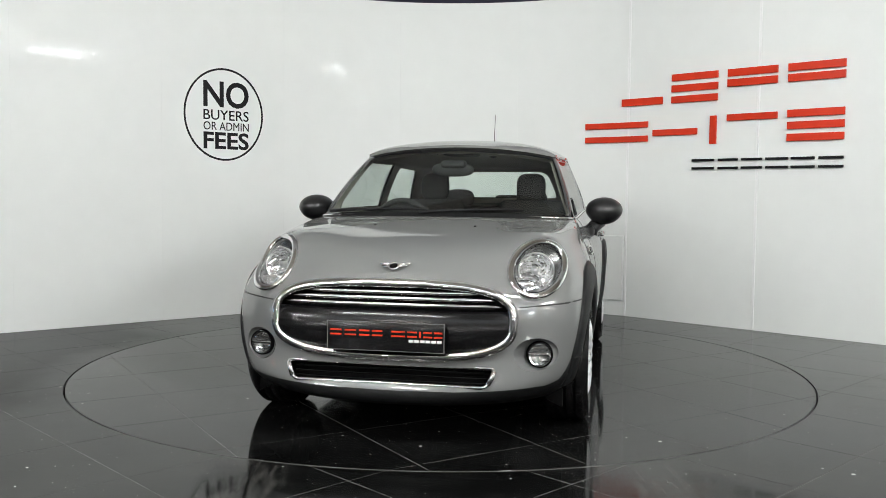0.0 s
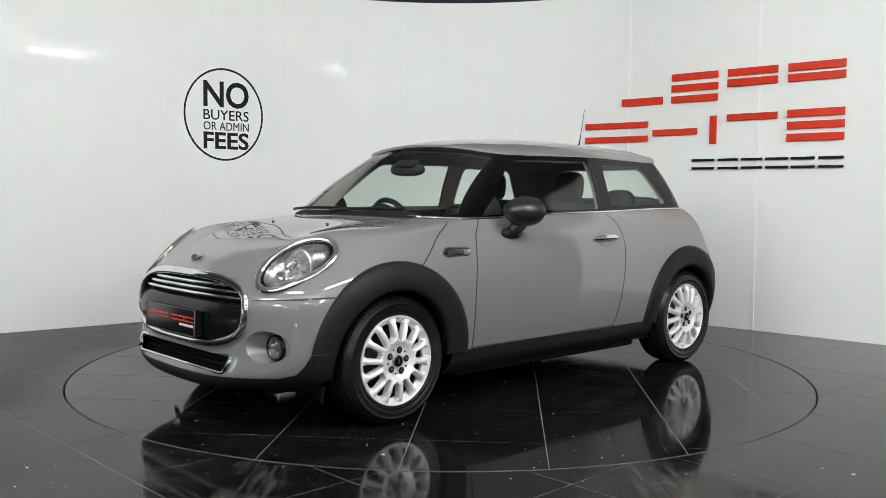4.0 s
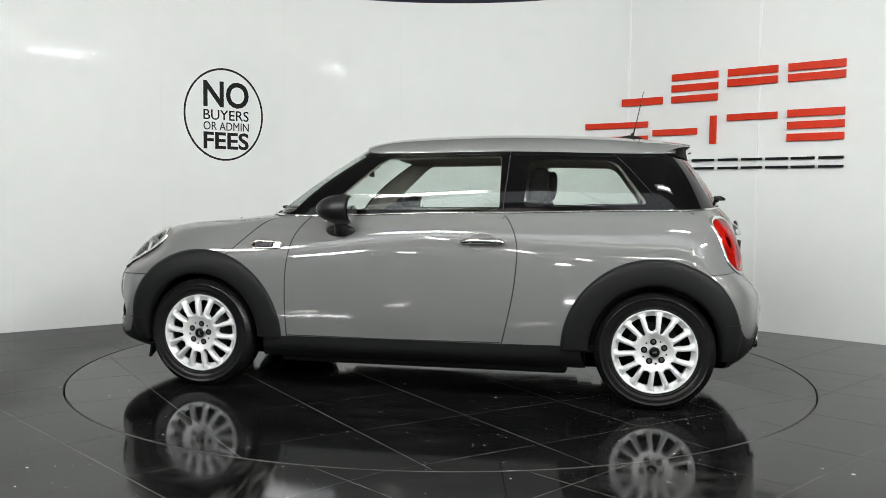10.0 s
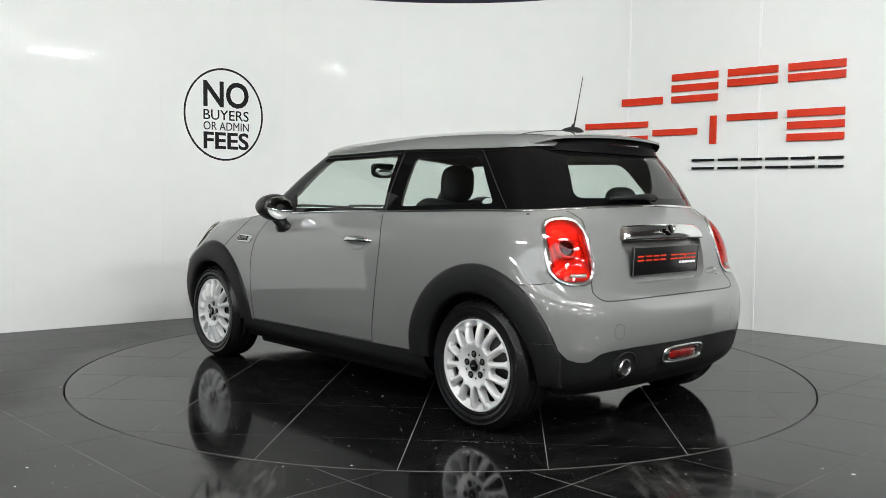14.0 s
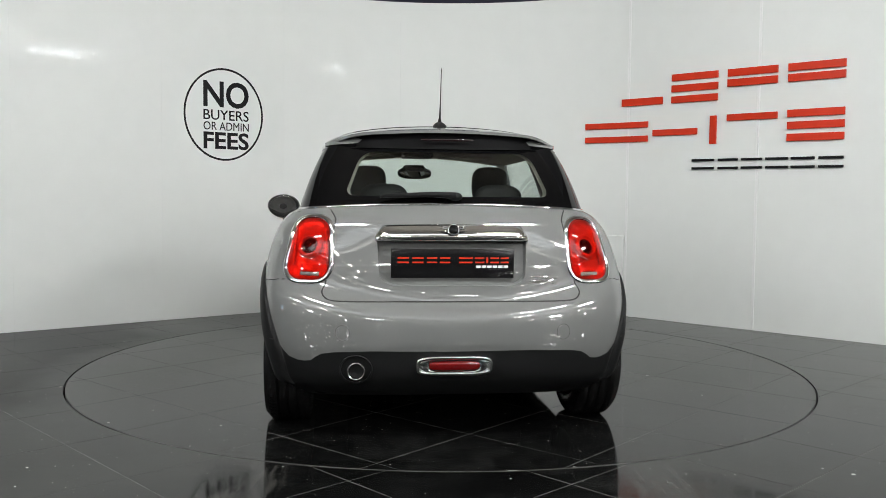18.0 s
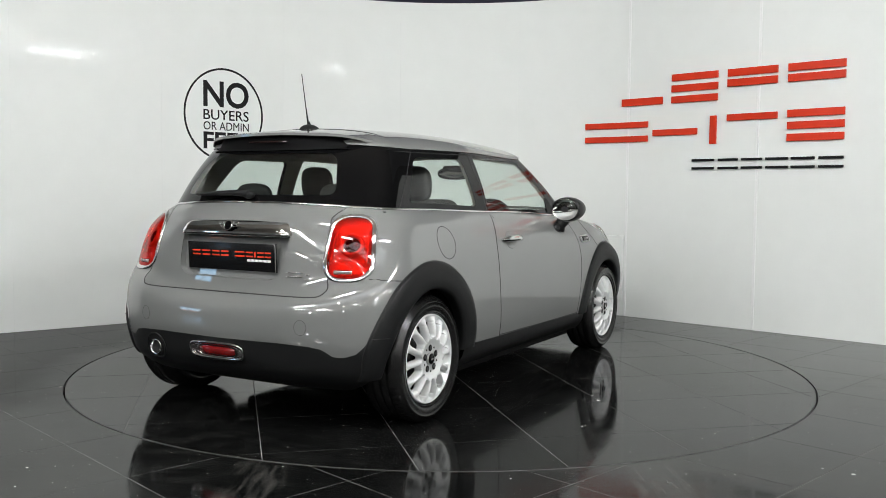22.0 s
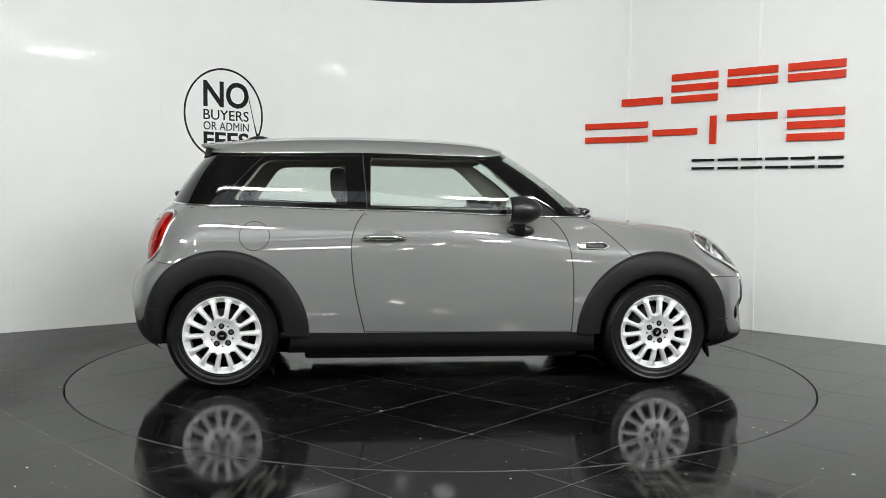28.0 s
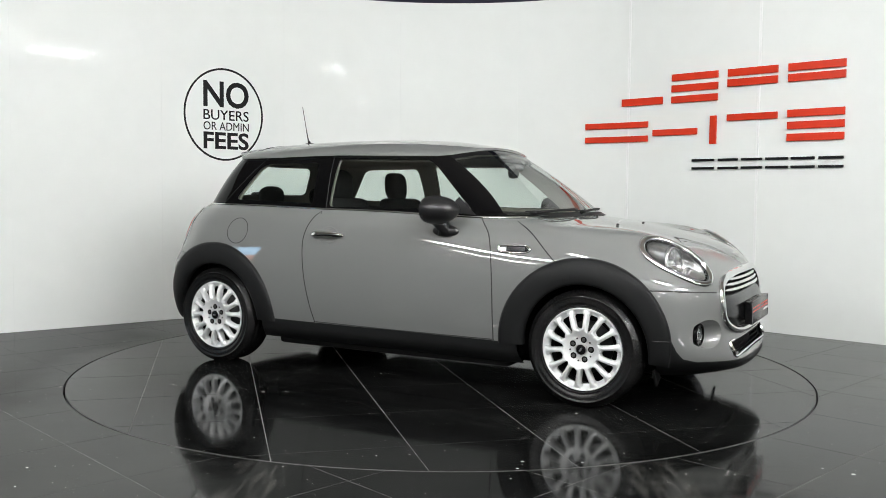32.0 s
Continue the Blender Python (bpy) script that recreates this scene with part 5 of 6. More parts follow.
def build_wheel(x, y, side):
    """Wheel whose outer face looks along +y; turned about for the other side."""
    sv, sf = spoke_mesh()
    bm = bmesh.new()
    vs = [bm.verts.new(v) for v in sv]
    for f in sf:
        bm.faces.new([vs[i] for i in f])
    bmesh.ops.remove_doubles(bm, verts=bm.verts[:], dist=1e-5)
    wheel = carbm("wheel", bm, ALLOY, None, "silver alloy wheel with seven pairs of spokes")
    rv, rf = revolve([(.2055, -.002), (.2085, .0035), (.2135, .006), (.2165, .001), (.2155, -.010), (.205, -.018)])
    mesh_object("rim", rv, rf, ALLOY, wheel, smooth=True)
    rv, rf = revolve([(.205, -.018), (.196, -.03), (.192, -.10), (.205, -.17), (.214, -.185)])
    mesh_object("barrel", rv, rf, DARK_ALLOY, wheel, smooth=True)
    tyre = [(.205, -.012), (.2165, -.006), (.222, .004), (.226, .0100), (.2290, .0058), (.238, .0130), (.256, .0160), (.272, .0125), (.2745, .0168), (.2775, .0108), (.291, .001), (.299, -.012), (.3035, -.026)]
    for y0 in (-.048, -.092, -.136):
        tyre += [(.3055, y0 + .012), (.3055, y0 + .004), (.2985, y0 + .003), (.2985, y0 - .003), (.3055, y0 - .004)]
    tyre += [(.3055, -.165), (.299, -.182), (.285, -.192), (.255, -.198), (.225, -.19), (.21, -.18)]
    tv, tf = revolve(tyre, 96)
    ty = mesh_object("tyre", tv, tf, RUBBER, wheel, smooth=True)
    # shoulder blocks of both edges, joined
    bv, bf = [], []
    for k in range(84):
        for flip in (0, 1):
            a = 2 * math.pi * (k + .5 * flip) / 84
            c, s = math.cos(a), math.sin(a)
            t = Vector((-s, 0, c)) * .0086
            b = len(bv)
            for (r, yy) in ((.2912, .0010), (.2998, -.0078), (.3060, -.0205), (.3075, -.036)):
                yy = -.181 - yy if flip else yy
                for depth in (0, .007):
                    p = Vector(((r - depth) * c, yy - (0 if flip else .003) * (depth > 0), (r - depth) * s))
                    bv += [p - t, p + t]
            for q in range(3):
                m = b + 4 * q
                bf += [(m, m + 1, m + 5, m + 4), (m, m + 4, m + 6, m + 2), (m + 1, m + 3, m + 7, m + 5)]
    tagged(mesh_object("tread", bv, bf, RUBBER, wheel), kind="stuff")
    cv, cf = revolve([(.0005, .019), (.018, .0185), (.025, .016), (.027, .011), (.029, .004)], 28)
    mesh_object("centre_cap", cv, cf, PIANO, wheel, smooth=True)
    cv, cf = revolve([(.0262, .0140), (.0285, .0150), (.0305, .0110), (.0310, .0050)], 32)
    mesh_object("cap_ring", cv, cf, SATIN, wheel, smooth=True)
    bm = box_bm(-.011, .011, .0192, .0204, -.004, .004, .001)
    part("cap_mark", bm, SATIN, wheel, "pale plain mark on the cap")
    for k in range(5):
        a = math.pi / 2 + 2 * math.pi * k / 5
        spot = Vector((.053 * math.cos(a), 0, .053 * math.sin(a)))
        # flat black discs paint the shade of bolt holes and hub dimples
        bv, bf = revolve([(.0005, .0085), (.0150, .0095), (.0165, .0085)], 18)
        seat = mesh_object("bolt_seat", [Vector(p) + spot for p in bv], bf, UNDER, wheel, smooth=True)
        bv, bf = revolve([(.0005, .0125), (.0085, .0125), (.0095, .0115), (.0095, .008)], 6)
        mesh_object("wheel_bolt", [Vector(p) + spot for p in bv], bf, DULL, wheel)
        h = math.pi / 2 + 2 * math.pi * (k + .5) / 5
        bv, bf = revolve([(.0005, .0098), (.0040, .0098), (.0050, .0078)], 8)
        mesh_object("hub_dimple", [(p[0] + .060 * math.cos(h), p[1], p[2] + .060 * math.sin(h)) for p in bv], bf, UNDER, wheel, smooth=True)
    dv, df = revolve([(.03, -.075), (.07, -.070), (.072, -.085), (.138, -.085), (.138, -.107), (.05, -.107)], 48)
    mesh_object("brake_disc", dv, df, DARK_ALLOY, wheel, smooth=True)
    bm = box_bm(.075, .15, -.13, -.062, -.06, .06, .012)
    part("brake_caliper", bm, UNDER, wheel)
    tv, tf = revolve([(.0005, -.115), (.19, -.112)], 32)
    mesh_object("drum_shield", tv, tf, UNDER, wheel)
    return wheel


WHEEL_FACE = .826
WHEEL_TURN = (-83, 58, 7, 3)
first = build_wheel(0, 0, 1)
spots = [(x, z, s) for x, z in WHEELS for s in (1, -1)]
for i, (x, z, s) in enumerate(spots):
    m = pose(x + CAR_OFF.x, s * WHEEL_FACE + CAR_OFF.y, z, 0, WHEEL_TURN[i], 0 if s > 0 else 180)
    if i == 0:
        first.matrix_basis = m
    else:
        copy_thing(first, m)


# ---------------------------------------------------------------- front end
def grid_surface(name, view, x0, x1, z0, z1, depth, mat, parent=None, inside=None, nx=60, nz=24, label="", side=1):
    """A sheet that follows the shell at some depth behind it, cut to an outline."""
    verts, idx, faces = [], {}, []
    for i in range(nx + 1):
        for j in range(nz + 1):
            a, b = x0 + (x1 - x0) * i / nx, z0 + (z1 - z0) * j / nz
            p, n = on_shell(view, a, b, "body", side)
            dx = depth(a, b) if callable(depth) else depth
            verts.append(p + Vector((-dx if view == "front" else dx, 0, 0)))
    for i in range(nx):
        for j in range(nz):
            c = (x0 + (x1 - x0) * (i + .5) / nx, z0 + (z1 - z0) * (j + .5) / nz)
            if inside is None or inside(c):
                k = i * (nz + 1) + j
                faces.append((k, k + 1, k + nz + 2, k + nz + 1))
    return carpart(name, verts, faces, mat, parent, label=label)


def ring_on(view, loop, radius, mat, name, parent=None, side=1, lift=0.0, flat=1.0, label="", seg=8):
    pts, nr = shell_line(view, loop, "body", side, lift)
    return tube(name, pts, radius, mat, parent, True, label, seg, nr, flat)


def build_grille():
    frame = ring_on("front", GRILLE, .0205, CHROME, "grille_frame", None, 1, .006, .65, "polished chrome oval grille surround", 10)
    inset = lambda k: (lambda c: (abs(c[0]) / (.537 * k)) ** 3.0 + (abs(c[1] - .547) / (.157 * k)) ** 3.0 < 1)
    grid_surface("grille_back", "front", -.56, .56, .37, .72, .055, UNDER, frame, inset(1.06), label="deep black grille recess")
    # moulded black panel that carries the plate
    def bulge(a, b):
        t = (b - .395) / .195
        return .020 - .032 * math.sin(math.pi * min(max(t, 0), 1)) ** .6
    grid_surface("grille_panel", "front", -.545, .545, .395, .592, bulge, PANEL_BLACK, frame, lambda c: inset(1.0)(c) and .395 < c[1] < .592, 90, 26, "smooth black panel across the grille")
    for k, (z, w) in enumerate(((.615, .490), (.642, .455), (.668, .385))):
        pts, nr = shell_line("front", [(a, z) for a in np.linspace(-w, w, 41)], "body", 1, -.006)
        rad = [.0095 * min(1, .25 + 6 * (1 - abs(a) / w)) for a in np.linspace(-w, w, 41)]
        tube("grille_bar", pts, rad, CHROME, frame, False, "chrome grille bar", 8, nr, .9)
    return frame


def build_intake():
    ring = ring_on("front", INTAKE, .0085, CHROME, "intake_frame", None, 1, .003, .8, "chrome edge of the lower air intake")
    grid_surface("intake_mesh", "front", -.48, .48, .26, .36, .075, UNDER, ring, None, 40, 8, "black lower air intake")
    for z in (.292, .312, .332):
        pts, nr = shell_line("front", [(a, z) for a in np.linspace(-.44, .44, 31)], "body", 1, -.025)
        tube("intake_bar", pts, .004, UNDER, ring, False, "", 6, nr)
    for s in (1, -1):
        pts, nr = shell_line("front", [(s * a, z) for a, z in ((.462, .342), (.452, .313), (.438, .284))], "body", 1, .003)
        tube("intake_end", pts, .013, CHROME, ring, False, "chrome end cap", 8, nr)


def plate(name, x, y0, z0, w, h, normal_sign, tilt):
    """Black dealer plate with red and white bars in place of its wording."""
    p = carbm(name, box_bm(-.006, .006, -w / 2, w / 2, -h / 2, h / 2, .003), PLATE_BLACK, None, "black dealer plate with red bars")
    p.location = CAR_OFF + Vector((x, y0, z0))
    p.rotation_euler = (0, tilt, 0)
    if normal_sign > 0:
        part("plate_holder", box_bm(-.034, -.0062, -w / 2 + .004, w / 2 - .004, -h / 2 + .003, h / 2 - .003, .004), PANEL_BLACK, p, "black plate holder")
    o = .0066 * normal_sign
    for ya, yb, za, zb in ((-w / 2, w / 2, h / 2 - .0025, h / 2), (-w / 2, w / 2, -h / 2, -h / 2 + .0025), (-w / 2, -w / 2 + .004, -h / 2, h / 2), (w / 2 - .004, w / 2, -h / 2, h / 2)):
        part("plate_border", box_bm(*sorted((o - .001, o + .0008)), ya, yb, za, zb), PLATE_EDGE, p)
    cells = [(-.245, -.195), (-.18, -.13), (-.115, -.07), (-.058, -.012), (.028, .088), (.098, .140), (.149, .158), (.168, .206), (.214, .25)]
    for i, (a, b) in enumerate(cells):
        k = 1 if normal_sign > 0 else -1
        ya, yb = sorted((k * a, k * b))
        zs = ((.001, .008), (.020, .027)) if i not in (6,) else ((.001, .027),)
        for c, d in zs:
            part("red_bar", box_bm(*sorted((o - .0006, o + .0006)), ya, yb, c, d), SIGN_RED, p)
    for i in range(6):
        k = 1 if normal_sign > 0 else -1
        a = .105 + i * .0245
        ya, yb = sorted((k * a, k * (a + .020)))
        part("white_bar", box_bm(*sorted((o - .0006, o + .0006)), ya, yb, -.020, -.009), WHITE_INK, p)
    return p


def lamp_point(a, b, side):
    """Headlight surface: the shell, but never further back than a slanted plane."""
    p, n = on_shell("front", a, b, "body", side)
    flat = 1.610 - .72 * (b - .768) - .72 * (abs(a) - .628)
    return Vector((max(p.x, flat - .022), p.y, p.z)), n


def faceted_bowl(profile, seg, seed, rough):
    """Turned bowl with small uneven facets."""
    rng = random.Random(seed)
    v, f = revolve(profile, seg)
    return [(x + rng.uniform(-rough, rough), y + rng.uniform(-rough, rough), z + rng.uniform(-rough, rough)) for x, y, z in v], f


def build_lamp(side):
    """Round headlamp: chrome bezel, clear lens over a bowl, reflector, indicator and marker."""
    axis = Vector((.72, side * .46, .50)).normalized()
    pts = [lamp_point(side * a, b, side)[0] + axis * .004 for a, b in HEAD]
    bez = tube("headlight", pts, .0165, CHROME, None, True, "round headlight with chrome bezel", 10, [axis] * len(pts), .8)
    c = sum(pts, Vector()) / len(pts)
    k, m = len(HEAD), 8
    verts, faces = [], []
    for t in np.linspace(1, .04, m):
        for q in pts:
            verts.append(c + (q - c) * t + axis * (.030 * (1 - t * t)))
    for r in range(m - 1):
        for i in range(k):
            l = (i + 1) % k
            faces.append((r * k + i, r * k + l, (r + 1) * k + l, (r + 1) * k + i))
    faces.append(tuple(range((m - 1) * k, m * k)))
    carpart("lens", verts, faces, LENS, bez, label="clear domed lens")
    verts, faces = [], []
    rows = ((1.0, -.004), (.90, -.012), (.84, -.030), (.60, -.062), (.05, -.070))
    for t, o in rows:
        for q in pts:
            verts.append(c + (q - c) * t + axis * o)
    for r in range(len(rows) - 1):
        for i in range(k):
            l = (i + 1) % k
            faces.append((r * k + i, r * k + l, (r + 1) * k + l, (r + 1) * k + i))
    carpart("lamp_bowl", verts, faces, BOWL, bez, label="silver lamp bowl")
    inner = [c + (q - c) * .885 + axis * -.004 for q in pts]
    tube("inner_bezel", inner, .0065, PIANO, bez, True, "dark inner ring", 8)

    def turned(name, prof, mat, mtx, label="", seg=40):
        v, f = revolve(prof, seg)
        return carpart(name, [mtx @ Vector(p) for p in v], f, mat, bez, label=label)
    fwd = Vector((.92, side * .22, .12)).normalized()
    up = Matrix.Translation(c - axis * .040 + Vector((0, side * .006, .006))) @ fwd.to_track_quat("Y", "Z").to_matrix().to_4x4()
    rv, rf = faceted_bowl([(.076, .012), (.072, .011), (.066, .002), (.058, -.008), (.050, -.015), (.041, -.022), (.032, -.030), (.022, -.034), (.012, -.037), (.0005, -.038)], 26, 3, .0022)
    carpart("reflector", [up @ Vector(p) for p in rv], rf, REFLECT, bez, label="bright faceted reflector", smooth=False)
    turned("reflector_ring", [(.0755, .010), (.080, .015), (.084, .010), (.083, .0)], SATIN, up, "satin ring round the reflector")
    turned("bulb_cap", [(.0005, .010), (.010, .008), (.015, .0), (.016, -.03)], SATIN, up, "bulb cap")
    lo = Matrix.Translation(c - axis * .012 + Vector((.045, side * -.045, -.055))) @ fwd.to_track_quat("Y", "Z").to_matrix().to_4x4()
    v, f = revolve([(.0005, -.012), (.03, -.010), (.040, .004), (.038, .008)], 28)
    carpart("indicator_lamp", [lo @ Vector((p[0] * 1.25, p[1], p[2] * .7)) for p in v], f, REFLECT, bez, label="bright indicator reflector")


BOWL = material("lamp_bowl_silver", (0.52, 0.52, 0.52), rough=0.22, metal=0.9, grain=0.05, scale=100)
REFLECT = material("reflector_silver", (0.93, 0.93, 0.93), rough=0.10, metal=0.85, grain=0.04, scale=140)


FOG_BOWL = material("fog_reflector_smoked", (0.42, 0.42, 0.42), rough=0.12, metal=0.9, grain=0.1, scale=120)


def build_fog(side):
    c, n = on_shell("front", side * .648, .402, "body", side)
    fwd = (n * .25 + Vector((1, 0, 0))).normalized()
    m = Matrix.Translation(c - fwd * .040) @ fwd.to_track_quat("Y", "Z").to_matrix().to_4x4()
    v, f = revolve([(.050, .010), (.055, .014), (.059, .008), (.060, -.02)], 32)
    ring = carpart("fog_light", [m @ Vector(p) for p in v], f, PIANO, label="round front fog light in the bumper")
    for name, prof, mat in (("fog_bowl", [(.054, .006), (.047, -.003), (.037, -.010), (.026, -.015), (.014, -.018), (.0005, -.019)], FOG_BOWL), ("fog_lens", [(.0005, .016), (.025, .014), (.042, .010), (.050, .006)], LENS)):
        v, f = faceted_bowl(prof, 18, 8, .0022) if name == "fog_bowl" else revolve(prof, 28)
        carpart(name, [m @ Vector(p) for p in v], f, mat, ring, smooth=name != "fog_bowl")
    bm = box_bm(-.047, .047, -.002, .008, -.004, .005, .002)
    for v in bm.verts:
        v.co = m @ v.co
    carbm("fog_bar", bm, CHROME, ring)
    # painted funnel from the bumper skin to the lamp
    verts, faces = [], []
    kk = len(FOG)
    for i, (a, b) in enumerate(FOG):
        p, w = on_shell("front", side * a, b, "body", side)
        ang = 2 * math.pi * i / kk
        inner = m @ Vector((0, -.006, 0)) + (Vector((0, side * math.cos(ang), math.sin(ang))) - fwd * fwd.dot(Vector((0, side * math.cos(ang), math.sin(ang))))).normalized() * .0595
        mid = (p * .45 + inner * .55) - fwd * .010
        verts += [p, p * .85 + inner * .15 - fwd * .008, mid, inner]
    for i in range(kk):
        l = (i + 1) % kk
        faces += [(4 * i + j, 4 * i + j + 1, 4 * l + j + 1, 4 * l + j) for j in range(3)]
    carpart("fog_recess", verts, faces, PAINT, ring)


def wing_badge(name, view, y, z, size, parent=None):
    """A plain winged roundel, without lettering."""
    p, n = on_shell(view, y, z)
    n = Vector((n.x, 0, n.z)).normalized()
    m = Matrix.Translation(p + n * .011) @ n.to_track_quat("Y", "Z").to_matrix().to_4x4()
    v, f = revolve([(.0005, .006), (.62 * size * .36, .006), (size * .36, .004), (size * .38, .0)], 24)
    b = carpart(name, [m @ Vector(q) for q in v], f, PIANO, parent, label="plain winged roundel badge")
    v, f = revolve([(size * .33, .006), (size * .37, .008), (size * .42, .004)], 24)
    carpart("badge_ring", [m @ Vector(q) for q in v], f, CHROME, b)
    for s in (1, -1):
        for k in range(3):
            z0 = .16 - .15 * k
            a = m @ Vector((s * size * .38, .003, size * (z0 + .05)))
            c = m @ Vector((s * size * (1.25 - .22 * k), .003, size * (.30 - .20 * k)))
            tube("badge_wing", [a, (a + c) / 2, c], [.006 * size / .06, .005 * size / .06, .0015], CHROME, b, seg=6)
    return b


build_grille()
build_intake()
fp, _ = on_shell("front", 0, .49)
plate("front_plate", fp.x + .046, 0, .483, .52, .125, 1, radians(-1.5))
both(build_lamp)
both(build_fog)
wing_badge("bonnet_badge", "front", 0, .765, .058)


# ---------------------------------------------------------------- rear end
def build_taillight(side):
    ring = ring_on("rear", TAILLIGHT, .0125, CHROME, "tail_light", None, side, .003, .6, "red tail light in a chrome frame")
    loop = [(a * side, b) for a, b in TAILLIGHT]
    ctr = (side * .628, .85)
    verts, faces = [], []
    k, m = len(loop), 7
    for t in np.linspace(1, 0, m):
        for a, b in loop:
            q = (ctr[0] + (a - ctr[0]) * t, ctr[1] + (b - ctr[1]) * t)
            p, n = on_shell("rear", *q)
            verts.append(p + n * (.002 + .024 * (1 - t ** 3)))
    for r in range(m - 1):
        for i in range(k):
            l = (i + 1) % k
            faces.append((r * k + i, r * k + l, (r + 1) * k + l, (r + 1) * k + i))
    lens = carpart("tail_lens", verts, faces, RED_SHELL, ring, label="red see-through lens")
    verts, faces = [], []
    for t, o in ((1, -.004), (.9, -.016), (.75, -.020), (.55, -.024), (.3, -.022), (.02, -.020)):
        for a, b in loop:
            q = (ctr[0] + (a - ctr[0]) * t, ctr[1] + (b - ctr[1]) * t)
            p, n = on_shell("rear", *q)
            verts.append(p + n * o)
    for r in range(5):
        for i in range(k):
            l = (i + 1) % k
            faces.append((r * k + i, r * k + l, (r + 1) * k + l, (r + 1) * k + i))
    carpart("lamp_back", verts, faces, LAMP_SILVER, ring, label="silver reflector behind the lens")
    p, n = on_shell("rear", side * .635, .865)
    mm = Matrix.Translation(p - n * .004) @ n.to_track_quat("Y", "Z").to_matrix().to_4x4()
    for nm, prof, mat, lab in (("lamp_eye", [(.0005, .010), (.02, .007), (.034, -.002), (.038, -.014)], PIANO_RED, "dark round lamp behind the red lens"),
                               ("eye_ring", [(.039, .0), (.046, .006), (.054, .002), (.058, -.012)], LAMP_SILVER, "silver ring")):
        v, f = revolve(prof, 28)
        carpart(nm, [mm @ Vector(q) for q in v], f, mat, ring, label=lab)
    pts, nr = shell_line("rear", [(a, .738) for a in np.linspace(.585, .665, 8)], "body", side, .012)
    tube("reversing_lamp", pts, .011, WHITE_LENS, ring, False, "pale reversing lamp strip", 8, nr, .5)
    for aa in (.555, .715):
        pts, nr = shell_line("rear", [(aa - (z - .72) * .10 * (aa > .6), z) for z in np.linspace(.78, .93, 10)], "body", side, -.010)
        tube("lamp_rib", pts, .006, LAMP_SILVER, ring, False, "", 6, nr)


LAMP_SILVER = material("tail_reflector_silver", (0.72, 0.74, 0.72), rough=0.25, metal=0.3, grain=0.08, scale=160)
WHITE_LENS = material("lens_pale", (0.20, 0.16, 0.14), rough=0.12, grain=0.15, scale=200, coat=1.0)
both(build_taillight)


